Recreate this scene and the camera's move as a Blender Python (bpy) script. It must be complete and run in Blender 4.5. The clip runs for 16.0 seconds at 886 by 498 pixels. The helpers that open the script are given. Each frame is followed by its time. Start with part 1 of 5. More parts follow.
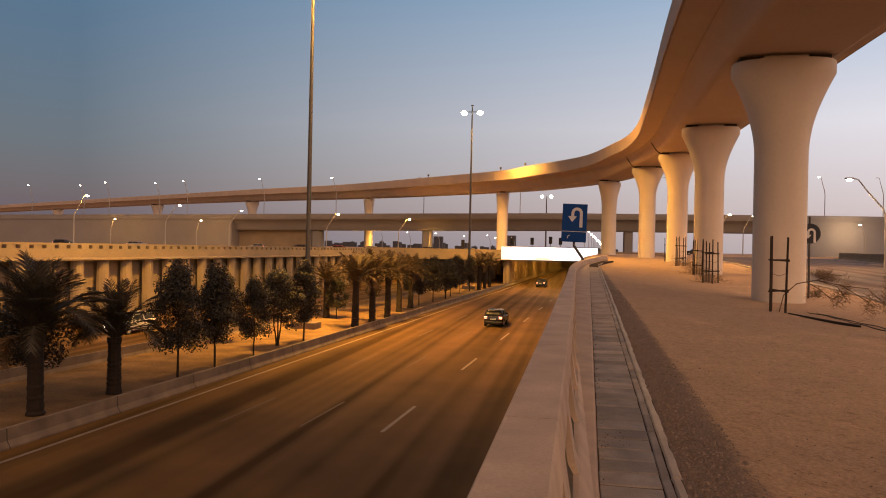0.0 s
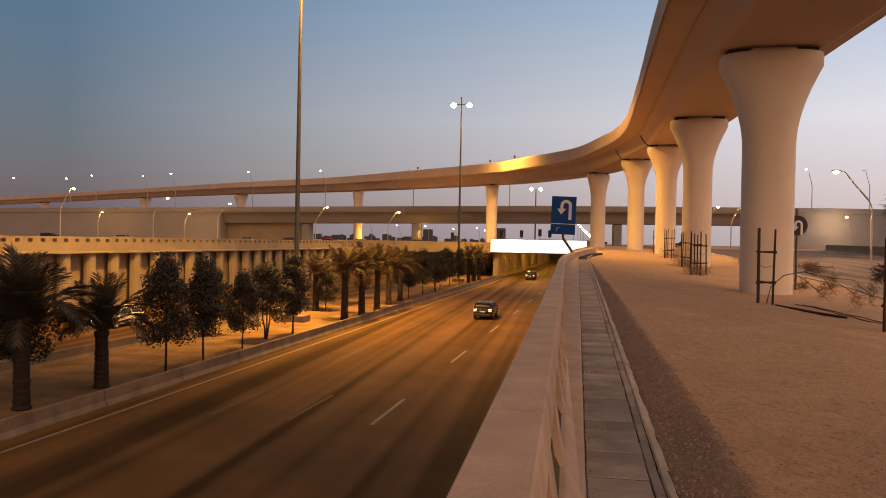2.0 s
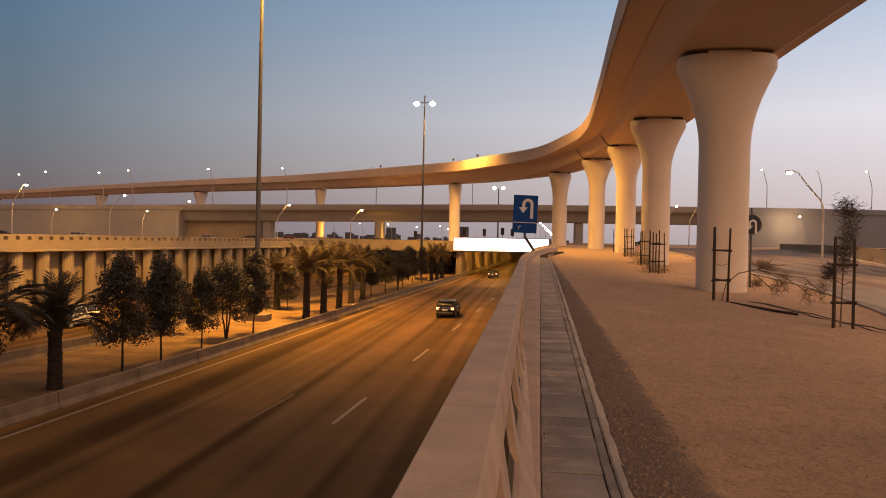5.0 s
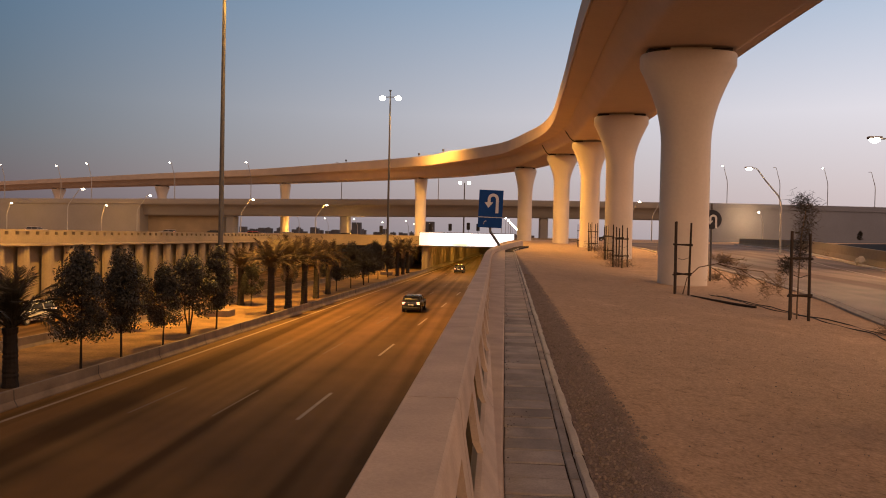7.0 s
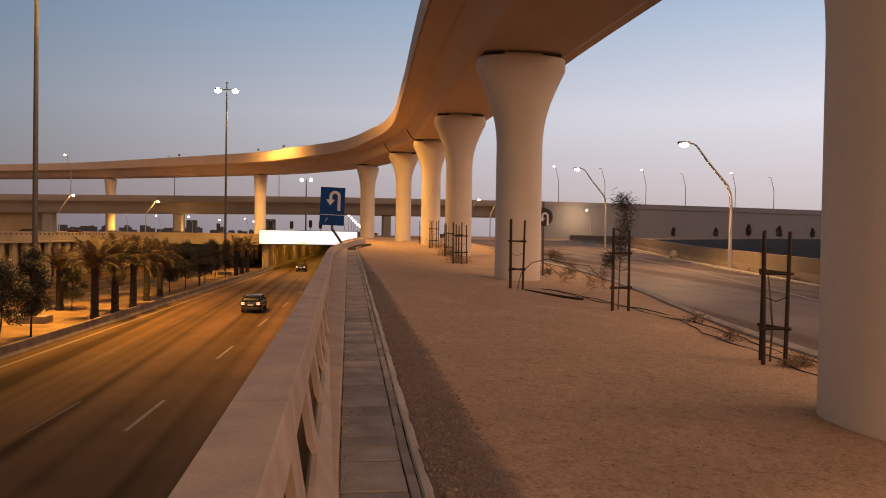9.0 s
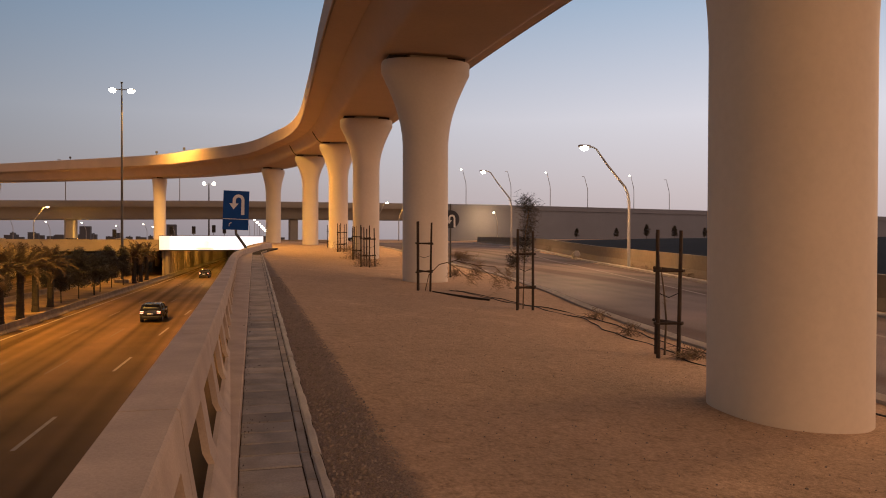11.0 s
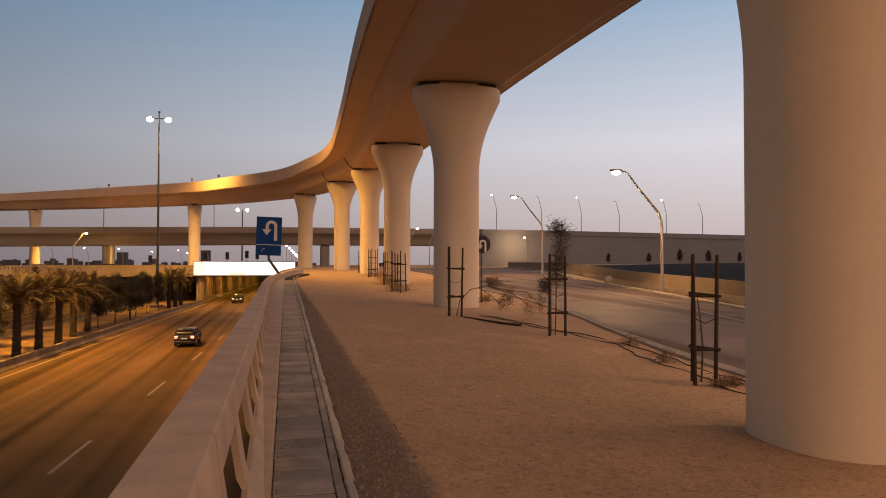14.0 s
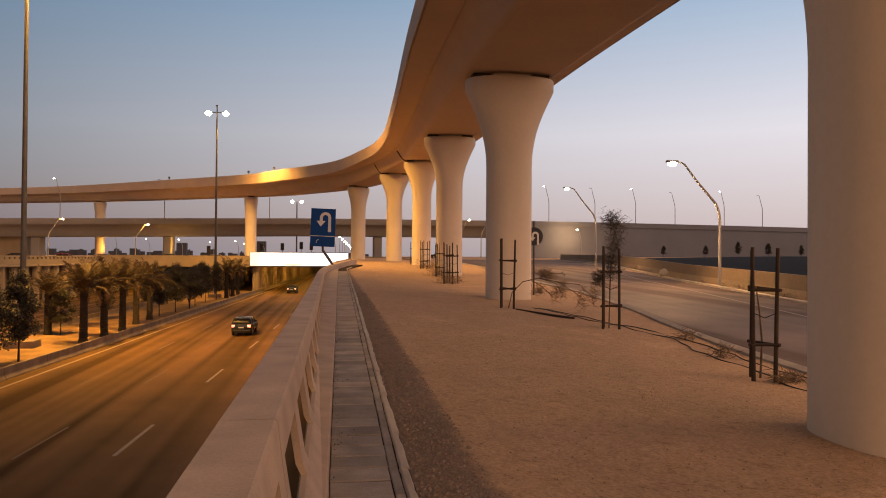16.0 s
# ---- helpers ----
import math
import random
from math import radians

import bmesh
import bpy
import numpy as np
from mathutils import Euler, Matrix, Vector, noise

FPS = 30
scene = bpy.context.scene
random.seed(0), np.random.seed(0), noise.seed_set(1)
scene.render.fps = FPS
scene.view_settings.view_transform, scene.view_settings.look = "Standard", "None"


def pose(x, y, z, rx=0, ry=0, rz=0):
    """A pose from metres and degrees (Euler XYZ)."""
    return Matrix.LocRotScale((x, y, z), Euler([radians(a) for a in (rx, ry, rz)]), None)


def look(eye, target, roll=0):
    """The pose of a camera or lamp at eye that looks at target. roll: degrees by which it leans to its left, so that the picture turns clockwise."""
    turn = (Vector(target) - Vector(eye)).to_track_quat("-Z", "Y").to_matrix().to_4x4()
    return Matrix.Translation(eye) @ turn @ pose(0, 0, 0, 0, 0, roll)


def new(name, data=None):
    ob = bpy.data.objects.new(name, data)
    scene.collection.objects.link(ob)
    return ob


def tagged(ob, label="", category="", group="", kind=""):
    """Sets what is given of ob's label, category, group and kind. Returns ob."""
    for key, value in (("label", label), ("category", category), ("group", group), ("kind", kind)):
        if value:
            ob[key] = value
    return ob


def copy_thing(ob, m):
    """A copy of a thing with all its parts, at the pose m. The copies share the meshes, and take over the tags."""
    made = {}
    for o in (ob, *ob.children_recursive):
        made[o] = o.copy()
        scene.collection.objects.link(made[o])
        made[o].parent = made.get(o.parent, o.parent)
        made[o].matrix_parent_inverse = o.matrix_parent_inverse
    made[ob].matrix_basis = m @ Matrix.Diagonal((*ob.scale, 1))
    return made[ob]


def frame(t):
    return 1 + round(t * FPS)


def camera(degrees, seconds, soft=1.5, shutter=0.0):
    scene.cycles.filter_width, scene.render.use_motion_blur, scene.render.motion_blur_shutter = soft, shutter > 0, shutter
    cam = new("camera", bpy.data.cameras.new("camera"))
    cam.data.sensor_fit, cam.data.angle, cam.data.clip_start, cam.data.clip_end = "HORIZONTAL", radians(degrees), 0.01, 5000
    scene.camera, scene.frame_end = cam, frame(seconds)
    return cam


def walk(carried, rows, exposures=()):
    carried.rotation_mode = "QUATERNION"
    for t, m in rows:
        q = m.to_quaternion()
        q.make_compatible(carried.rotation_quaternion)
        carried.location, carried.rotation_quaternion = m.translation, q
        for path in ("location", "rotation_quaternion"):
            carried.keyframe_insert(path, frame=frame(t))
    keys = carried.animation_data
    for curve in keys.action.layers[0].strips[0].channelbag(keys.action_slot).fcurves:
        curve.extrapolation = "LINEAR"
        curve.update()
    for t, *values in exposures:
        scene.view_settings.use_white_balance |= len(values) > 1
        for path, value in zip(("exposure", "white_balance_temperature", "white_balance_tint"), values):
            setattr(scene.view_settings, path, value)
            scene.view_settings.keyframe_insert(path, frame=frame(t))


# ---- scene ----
cam = camera(62.0, 16.0, soft=1.0)
PATH = [
    (0, (0.074, -1.369, 1.807), (-0.285, 0.598, 1.805), 1.2),
    (0.5, (0.072, -1.354, 1.803), (-0.278, 0.615, 1.794), 1.3),
    (1, (0.082, -1.361, 1.804), (-0.26, 0.61, 1.792), 1.2),
    (1.5, (0.085, -1.355, 1.803), (-0.249, 0.617, 1.787), 1.2),
    (2, (0.092, -1.323, 1.798), (-0.239, 0.649, 1.777), 1.1),
    (2.5, (0.097, -1.318, 1.797), (-0.232, 0.654, 1.77), 1.1),
    (3, (0.104, -1.328, 1.8), (-0.222, 0.645, 1.772), 1.1),
    (3.5, (0.11, -1.346, 1.802), (-0.21, 0.628, 1.778), 1.1),
    (4, (0.102, -1.314, 1.793), (-0.203, 0.663, 1.77), 1.2),
    (4.5, (0.122, -1.328, 1.794), (-0.146, 0.653, 1.772), 1.2),
    (7, (0.161, -1.321, 1.775), (0.021, 0.674, 1.74), 1.2),
    (7.5, (0.152, -1.298, 1.774), (0.026, 0.698, 1.735), 1.2),
    (8, (0.166, -1.348, 1.786), (0.072, 0.65, 1.747), 1.0),
    (8.5, (0.204, -1.367, 1.79), (0.289, 0.631, 1.756), 0.9),
    (9, (0.226, -1.312, 1.778), (0.508, 0.668, 1.744), 0.9),
    (9.5, (0.254, -1.323, 1.778), (0.652, 0.637, 1.751), 0.8),
    (10, (0.279, -1.324, 1.766), (0.77, 0.614, 1.733), 0.6),
    (10.2, (0.284, -1.324, 1.765), (0.785, 0.612, 1.728), 0.5),
    (12.5, (0.295, -1.324, 1.766), (0.839, 0.601, 1.8), -0.1),
    (13, (0.294, -1.323, 1.767), (0.821, 0.606, 1.812), -0.1),
    (13.5, (0.289, -1.313, 1.762), (0.789, 0.623, 1.811), -0.1),
    (14, (0.275, -1.298, 1.76), (0.717, 0.652, 1.805), 0.1),
    (14.5, (0.278, -1.303, 1.76), (0.656, 0.661, 1.8), 0.0),
    (15, (0.274, -1.318, 1.761), (0.626, 0.651, 1.796), 0.1),
    (15.5, (0.254, -1.311, 1.759), (0.575, 0.663, 1.788), 0.3),
    (16, (0.244, -1.329, 1.761), (0.549, 0.648, 1.783), 0.4),
]
walk(cam, [(t, look(eye, target, roll)) for t, eye, target, roll in PATH], exposures=[
    (0.0, 0.0, 6380, 13), (4.0, 0.0, 6380, 13), (7.0, -0.1, 6330, 13), (8.0, -0.12, 6300, 13), (8.5, -0.22, 6250, 12.5), (9.0, -0.17, 6150, 12), (9.5, -0.12, 6080, 10.5),
    (10.0, -0.26, 6100, 12), (10.2, -0.28, 6120, 12), (12.5, -0.29, 6300, 12), (13.0, -0.31, 6290, 11.5), (13.5, -0.33, 6290, 11.5), (14.0, -0.25, 6320, 12), (14.5, -0.18, 6350, 12.5), (16.0, -0.13, 6380, 13)])

# ---------------------------------------------------------------- sky and large lights
world = bpy.data.worlds.new("dusk_sky")
scene.world = world
world.use_nodes = True
wn, wl = world.node_tree.nodes, world.node_tree.links
wn.clear()


def wnode(kind, **kw):
    n = wn.new(kind)
    for k, v in kw.items():
        if k == "op":
            n.operation = v
        elif k == "blend":
            n.data_type, n.blend_type = "RGBA", v
    return n


def ramp_set(node, stops):
    r = node.color_ramp
    while len(r.elements) > 1:
        r.elements.remove(r.elements[-1])
    r.elements[0].position, r.elements[0].color = stops[0][0], (*stops[0][1], 1)
    for p, c in stops[1:]:
        e = r.elements.new(p)
        e.color = (*c, 1)


SUNSET_AZ = 142.0  # where the sun has just set, behind the viewer's right shoulder
SUN_AZ = 62.0      # degrees to the right of the parapet's line, the middle of the pale side of the sky
coord = wnode("ShaderNodeTexCoord")
sep = wnode("ShaderNodeSeparateXYZ")
wl.new(coord.outputs["Generated"], sep.inputs[0])
glow = wnode("ShaderNodeVectorMath", op="DOT_PRODUCT")
wl.new(coord.outputs["Generated"], glow.inputs[0])
glow.inputs[1].default_value = (math.sin(radians(SUN_AZ)), math.cos(radians(SUN_AZ)), 0)
side = wnode("ShaderNodeMapRange")
side.inputs["From Min"].default_value, side.inputs["From Max"].default_value = -0.15, 0.92
wl.new(glow.outputs["Value"], side.inputs["Value"])
far_ramp, near_ramp = wnode("ShaderNodeValToRGB"), wnode("ShaderNodeValToRGB")
ramp_set(far_ramp, [(0.0, (0.118, 0.114, 0.134)), (0.05, (0.113, 0.117, 0.150)), (0.12, (0.092, 0.132, 0.184)), (0.32, (0.055, 0.140, 0.245)), (0.5, (0.055, 0.10, 0.16)), (0.75, (0.05, 0.068, 0.098)), (1.0, (0.04, 0.052, 0.072))])
ramp_set(near_ramp, [(0.0, (0.63, 0.53, 0.52)), (0.06, (0.75, 0.65, 0.65)), (0.16, (0.90, 0.86, 0.90)), (0.34, (0.40, 0.56, 0.74)), (0.5, (0.25, 0.33, 0.43)), (0.75, (0.10, 0.115, 0.145)), (1.0, (0.04, 0.052, 0.072))])
for r in (far_ramp, near_ramp):
    wl.new(sep.outputs["Z"], r.inputs[0])
dusk = wnode("ShaderNodeMix", blend="MIX")
wl.new(side.outputs[0], dusk.inputs["Factor"])
wl.new(far_ramp.outputs[0], dusk.inputs["A"])
wl.new(near_ramp.outputs[0], dusk.inputs["B"])
sunset = wnode("ShaderNodeVectorMath", op="DOT_PRODUCT")
wl.new(coord.outputs["Generated"], sunset.inputs[0])
sunset.inputs[1].default_value = Vector((math.sin(radians(SUNSET_AZ)), math.cos(radians(SUNSET_AZ)), 0.6)).normalized()
lobe = wnode("ShaderNodeMapRange")
lobe.inputs["From Min"].default_value, lobe.inputs["From Max"].default_value = 0.3, 1.0
lobe.interpolation_type = "SMOOTHSTEP"
wl.new(sunset.outputs["Value"], lobe.inputs["Value"])
warm_sky = wnode("ShaderNodeMix", blend="MIX")
wl.new(lobe.outputs[0], warm_sky.inputs["Factor"])
wl.new(dusk.outputs["Result"], warm_sky.inputs["A"])
warm_sky.inputs["B"].default_value = (1.85, 1.08, 0.66, 1)
sky = wnode("ShaderNodeTexSky")
sky.sky_type, sky.sun_disc = "NISHITA", False
sky.sun_elevation, sky.sun_rotation = radians(0.5), radians(SUNSET_AZ)
sky_bg, dusk_bg, both, sky_out = wnode("ShaderNodeBackground"), wnode("ShaderNodeBackground"), wnode("ShaderNodeAddShader"), wnode("ShaderNodeOutputWorld")
sky_bg.inputs["Strength"].default_value = 0.05
wl.new(sky.outputs[0], sky_bg.inputs[0])
away = wnode("ShaderNodeMapRange")
away.inputs["From Min"].default_value, away.inputs["From Max"].default_value = -0.95, -0.2
away.inputs["To Min"].default_value, away.inputs["To Max"].default_value = 0.8, 1.0
wl.new(glow.outputs["Value"], away.inputs["Value"])
fade = wnode("ShaderNodeMath", op="MULTIPLY")
fade.inputs[1].default_value = 0.95
wl.new(away.outputs[0], fade.inputs[0])
wl.new(fade.outputs[0], dusk_bg.inputs["Strength"])
wl.new(warm_sky.outputs["Result"], dusk_bg.inputs[0])
wl.new(sky_bg.outputs[0], both.inputs[0])
wl.new(dusk_bg.outputs[0], both.inputs[1])
wl.new(both.outputs[0], sky_out.inputs[0])

SODIUM = (1.0, 0.48, 0.068)
WARM = (1.0, 0.55, 0.22)


def lamp_light(name, place, watts, colour, size=0.5):
    d = bpy.data.lights.new(name, "POINT")
    d.energy, d.color, d.shadow_soft_size = watts, colour, size
    ob = new(name, d)
    ob.matrix_world = pose(*place)
    return ob


# The third mast is unseen, added to warm the columns and sand
MASTS = [(-23.9, 62.0, 28.9), (-19.8, 135.0, 28.7), (-27.4, -14.0, 28.9)]
for k, (x, y, z) in enumerate(MASTS):
    for side_of, tilt, share in ((1, -21, 1.05), (-1, 26, 0.72)) if k < 2 else ((1, -40, 1.0), (-1, -34, 1.0)):
        d = bpy.data.lights.new("mast_light", "SPOT")
        d.energy, d.color, d.shadow_soft_size, d.spot_size, d.spot_blend = (160000, 84000, 5500)[k] * share, SODIUM, 0.7, radians(126), 1.0
        flood = new("mast_light", d)
        flood.matrix_world = pose(x + 1.5 * side_of, y, z - 2.2, 12, tilt, 0)
# The third lamp is unseen, added to warm the sand and near column
SERVICE_LAMPS = [(19.6, 33.1, 6.55, 3000), (22.4, 58.0, 7.6, 2600), (16.6, 8.2, 6.3, 1300)]
for x, y, h, watts in SERVICE_LAMPS:
    d = bpy.data.lights.new("street_light", "SPOT")
    d.energy, d.color, d.shadow_soft_size, d.spot_size, d.spot_blend = watts, WARM, 0.5, radians(160), 0.6
    new("street_light", d).matrix_world = pose(x - 2.6, y, h - 0.35, 0, 8, 0)

# Unseen light behind the view, added to brighten the near column
lamp_light("street_light", (11.2, -16.7, 5.7), 3600, (1.0, 0.50, 0.17), 0.5)

# ---------------------------------------------------------------- materials


def mat(name, base, rough=0.8, metal=0.0, vary=0.25, scale=1.0, bump=0.25, fine=18.0, tint=None, island=0.0, spec=0.4, coarse_bump=0.0, pieces=False):
    """A surface with stains at one scale and grain at another, both in metres."""
    m = bpy.data.materials.new(name)
    m.use_nodes = True
    n, l = m.node_tree.nodes, m.node_tree.links
    b = n["Principled BSDF"]
    b.inputs["Roughness"].default_value, b.inputs["Metallic"].default_value = rough, metal
    b.inputs["Specular IOR Level"].default_value = spec
    geo = n.new("ShaderNodeNewGeometry")
    big, small = n.new("ShaderNodeTexNoise"), n.new("ShaderNodeTexNoise")
    big.inputs["Scale"].default_value, big.inputs["Detail"].default_value = scale, 4
    small.inputs["Scale"].default_value, small.inputs["Detail"].default_value = fine, 5
    small.inputs["Roughness"].default_value = 0.65
    for t in (big, small):
        l.new(geo.outputs["Position"], t.inputs["Vector"])
    r1, r2 = n.new("ShaderNodeValToRGB"), n.new("ShaderNodeValToRGB")
    dark = tuple(c * (1 - vary) for c in base) if tint is None else tint
    light = tuple(min(1, c * (1 + vary * 0.6)) for c in base)
    ramp_set(r1, [(0.3, dark), (0.62, base), (0.8, light)])
    g = 1 - vary * 0.7
    ramp_set(r2, [(0.3, (g, g, g)), (0.65, (1, 1, 1))])
    l.new(big.outputs["Fac"], r1.inputs[0])
    l.new(small.outputs["Fac"], r2.inputs[0])
    mul = n.new("ShaderNodeMix")
    mul.data_type, mul.blend_type = "RGBA", "MULTIPLY"
    mul.inputs["Factor"].default_value = 1.0
    l.new(r1.outputs[0], mul.inputs["A"])
    l.new(r2.outputs[0], mul.inputs["B"])
    out = mul.outputs["Result"]
    if island:
        info = n.new("ShaderNodeNewGeometry") if pieces else n.new("ShaderNodeObjectInfo")
        rr = n.new("ShaderNodeMapRange")
        rr.inputs["To Min"].default_value, rr.inputs["To Max"].default_value = 1 - island, 1 + island * 0.6
        l.new(info.outputs["Random Per Island" if pieces else "Random"], rr.inputs["Value"])
        hs = n.new("ShaderNodeHueSaturation")
        l.new(rr.outputs[0], hs.inputs["Value"])
        l.new(out, hs.inputs["Color"])
        out = hs.outputs[0]
    l.new(out, b.inputs["Base Color"])
    if bump:
        bn = n.new("ShaderNodeBump")
        bn.inputs["Strength"].default_value, bn.inputs["Distance"].default_value = bump, 0.02
        l.new(small.outputs["Fac"], bn.inputs["Height"])
        if coarse_bump:
            b2 = n.new("ShaderNodeBump")
            b2.inputs["Strength"].default_value, b2.inputs["Distance"].default_value = coarse_bump, 0.12
            l.new(big.outputs["Fac"], b2.inputs["Height"])
            l.new(b2.outputs[0], bn.inputs["Normal"])
        l.new(bn.outputs[0], b.inputs["Normal"])
    rv = n.new("ShaderNodeMapRange")
    rv.inputs["To Min"].default_value, rv.inputs["To Max"].default_value = max(0.05, rough - 0.12), min(1, rough + 0.12)
    l.new(big.outputs["Fac"], rv.inputs["Value"])
    l.new(rv.outputs[0], b.inputs["Roughness"])
    return m


def glowing(name, colour, strength):
    m = bpy.data.materials.new(name)
    m.use_nodes = True
    b = m.node_tree.nodes["Principled BSDF"]
    b.inputs["Base Color"].default_value = (0.8, 0.8, 0.8, 1)
    b.inputs["Emission Color"].default_value = (*colour, 1)
    b.inputs["Emission Strength"].default_value = strength
    return m


CONCRETE = mat("flyover_concrete", (0.52, 0.405, 0.31), 0.75, vary=0.10, scale=0.35, bump=0.08, fine=7, spec=0.2)
COLUMN = mat("column_paint", (0.64, 0.56, 0.475), 0.7, vary=0.08, scale=0.5, bump=0.06, fine=9)
PARAPET = mat("parapet_concrete", (0.49, 0.385, 0.312), 0.85, vary=0.22, scale=2.4, bump=0.25, fine=60)
PAVER = mat("grey_paver", (0.33, 0.295, 0.272), 0.85, vary=0.34, scale=3.5, bump=0.5, fine=60, island=0.28)
# Paler copy of the paver: grazing sky sheen put into the colour
SHEENPAVER = mat("sheen_paver", (0.42, 0.355, 0.305), 0.9, vary=0.3, scale=3.5, bump=0.4, fine=60, island=0.2)
KERB = mat("kerb_concrete", (0.46, 0.41, 0.36), 0.85, vary=0.25, scale=2.0, bump=0.3, fine=50, island=0.1)
DIRT = mat("joint_dirt", (0.060, 0.047, 0.038), 0.98, vary=0.4, scale=6, bump=0.6, fine=45, spec=0.05)


def gravel_shade_band(m):
    """Gravel spilt in a ragged band along the kerb, over the sand, with the parapet's shadow in its dark tone."""
    n, l = m.node_tree.nodes, m.node_tree.links
    b = n["Principled BSDF"]
    geo, xyz = n.new("ShaderNodeNewGeometry"), n.new("ShaderNodeSeparateXYZ")
    l.new(geo.outputs["Position"], xyz.inputs[0])
    rag = n.new("ShaderNodeTexNoise")
    rag.inputs["Scale"].default_value, rag.inputs["Detail"].default_value = 3.2, 8
    rag.inputs["Roughness"].default_value = 0.75
    l.new(geo.outputs["Position"], rag.inputs["Vector"])
    edge = n.new("ShaderNodeMath")
    edge.operation = "MULTIPLY_ADD"
    edge.inputs[1].default_value = 0.45
    l.new(rag.outputs["Fac"], edge.inputs[0])
    l.new(xyz.outputs["X"], edge.inputs[2])
    band, side_m, keep = n.new("ShaderNodeMapRange"), n.new("ShaderNodeMath"), n.new("ShaderNodeMath")
    band.interpolation_type = "SMOOTHSTEP"
    band.inputs["From Min"].default_value, band.inputs["From Max"].default_value = 1.55, 1.76
    band.inputs["To Min"].default_value, band.inputs["To Max"].default_value = 1.0, 0.0
    l.new(edge.outputs[0], band.inputs["Value"])
    side_m.operation, side_m.inputs[1].default_value = "GREATER_THAN", -5.0
    l.new(xyz.outputs["X"], side_m.inputs[0])
    keep.operation = "MULTIPLY"
    l.new(band.outputs[0], keep.inputs[0])
    l.new(side_m.outputs[0], keep.inputs[1])
    grit = n.new("ShaderNodeTexVoronoi")
    grit.inputs["Scale"].default_value = 75.0
    l.new(geo.outputs["Position"], grit.inputs["Vector"])
    # dark tones hold both the grit's own colour and the parapet's shadow
    tone = n.new("ShaderNodeValToRGB")
    ramp_set(tone, [(0.05, (0.29, 0.225, 0.19)), (0.4, (0.235, 0.182, 0.156)), (0.75, (0.16, 0.124, 0.108))])
    l.new(grit.outputs["Distance"], tone.inputs[0])
    scuff, scuff_r, worn = n.new("ShaderNodeTexNoise"), n.new("ShaderNodeValToRGB"), n.new("ShaderNodeMix")
    scuff.inputs["Scale"].default_value, scuff.inputs["Detail"].default_value, scuff.inputs["Roughness"].default_value = 6.5, 7, 0.72
    l.new(geo.outputs["Position"], scuff.inputs["Vector"])
    ramp_set(scuff_r, [(0.34, (0.78, 0.75, 0.72)), (0.46, (1.0, 0.98, 0.96)), (0.62, (1.10, 1.08, 1.06))])
    l.new(scuff.outputs["Fac"], scuff_r.inputs[0])
    worn.data_type, worn.blend_type = "RGBA", "MULTIPLY"
    worn.inputs["Factor"].default_value = 1.0
    l.new(b.inputs["Base Color"].links[0].from_socket, worn.inputs["A"])
    l.new(scuff_r.outputs[0], worn.inputs["B"])
    dents = n.new("ShaderNodeBump")
    dents.inputs["Strength"].default_value, dents.inputs["Distance"].default_value = 0.5, 0.05
    l.new(scuff.outputs["Fac"], dents.inputs["Height"])
    l.new(dents.outputs[0], b.inputs["Normal"].links[0].from_node.inputs["Normal"])
    blend = n.new("ShaderNodeMix")
    blend.data_type = "RGBA"
    l.new(keep.outputs[0], blend.inputs["Factor"])
    l.new(worn.outputs["Result"], blend.inputs["A"])
    l.new(tone.outputs[0], blend.inputs["B"])
    l.new(blend.outputs["Result"], b.inputs["Base Color"])


SAND_GROUND = mat("sand_ground", (0.525, 0.37, 0.255), 0.95, vary=0.5, scale=0.9, bump=1.0, fine=26, tint=(0.47, 0.335, 0.23), spec=0.1)
gravel_shade_band(SAND_GROUND)
STONE = mat("loose_stone", (0.255, 0.203, 0.174), 0.9, vary=0.3, scale=8, bump=0.4, fine=60, island=0.34, pieces=True)
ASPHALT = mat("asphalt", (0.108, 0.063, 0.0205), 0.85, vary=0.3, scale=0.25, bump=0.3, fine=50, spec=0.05)


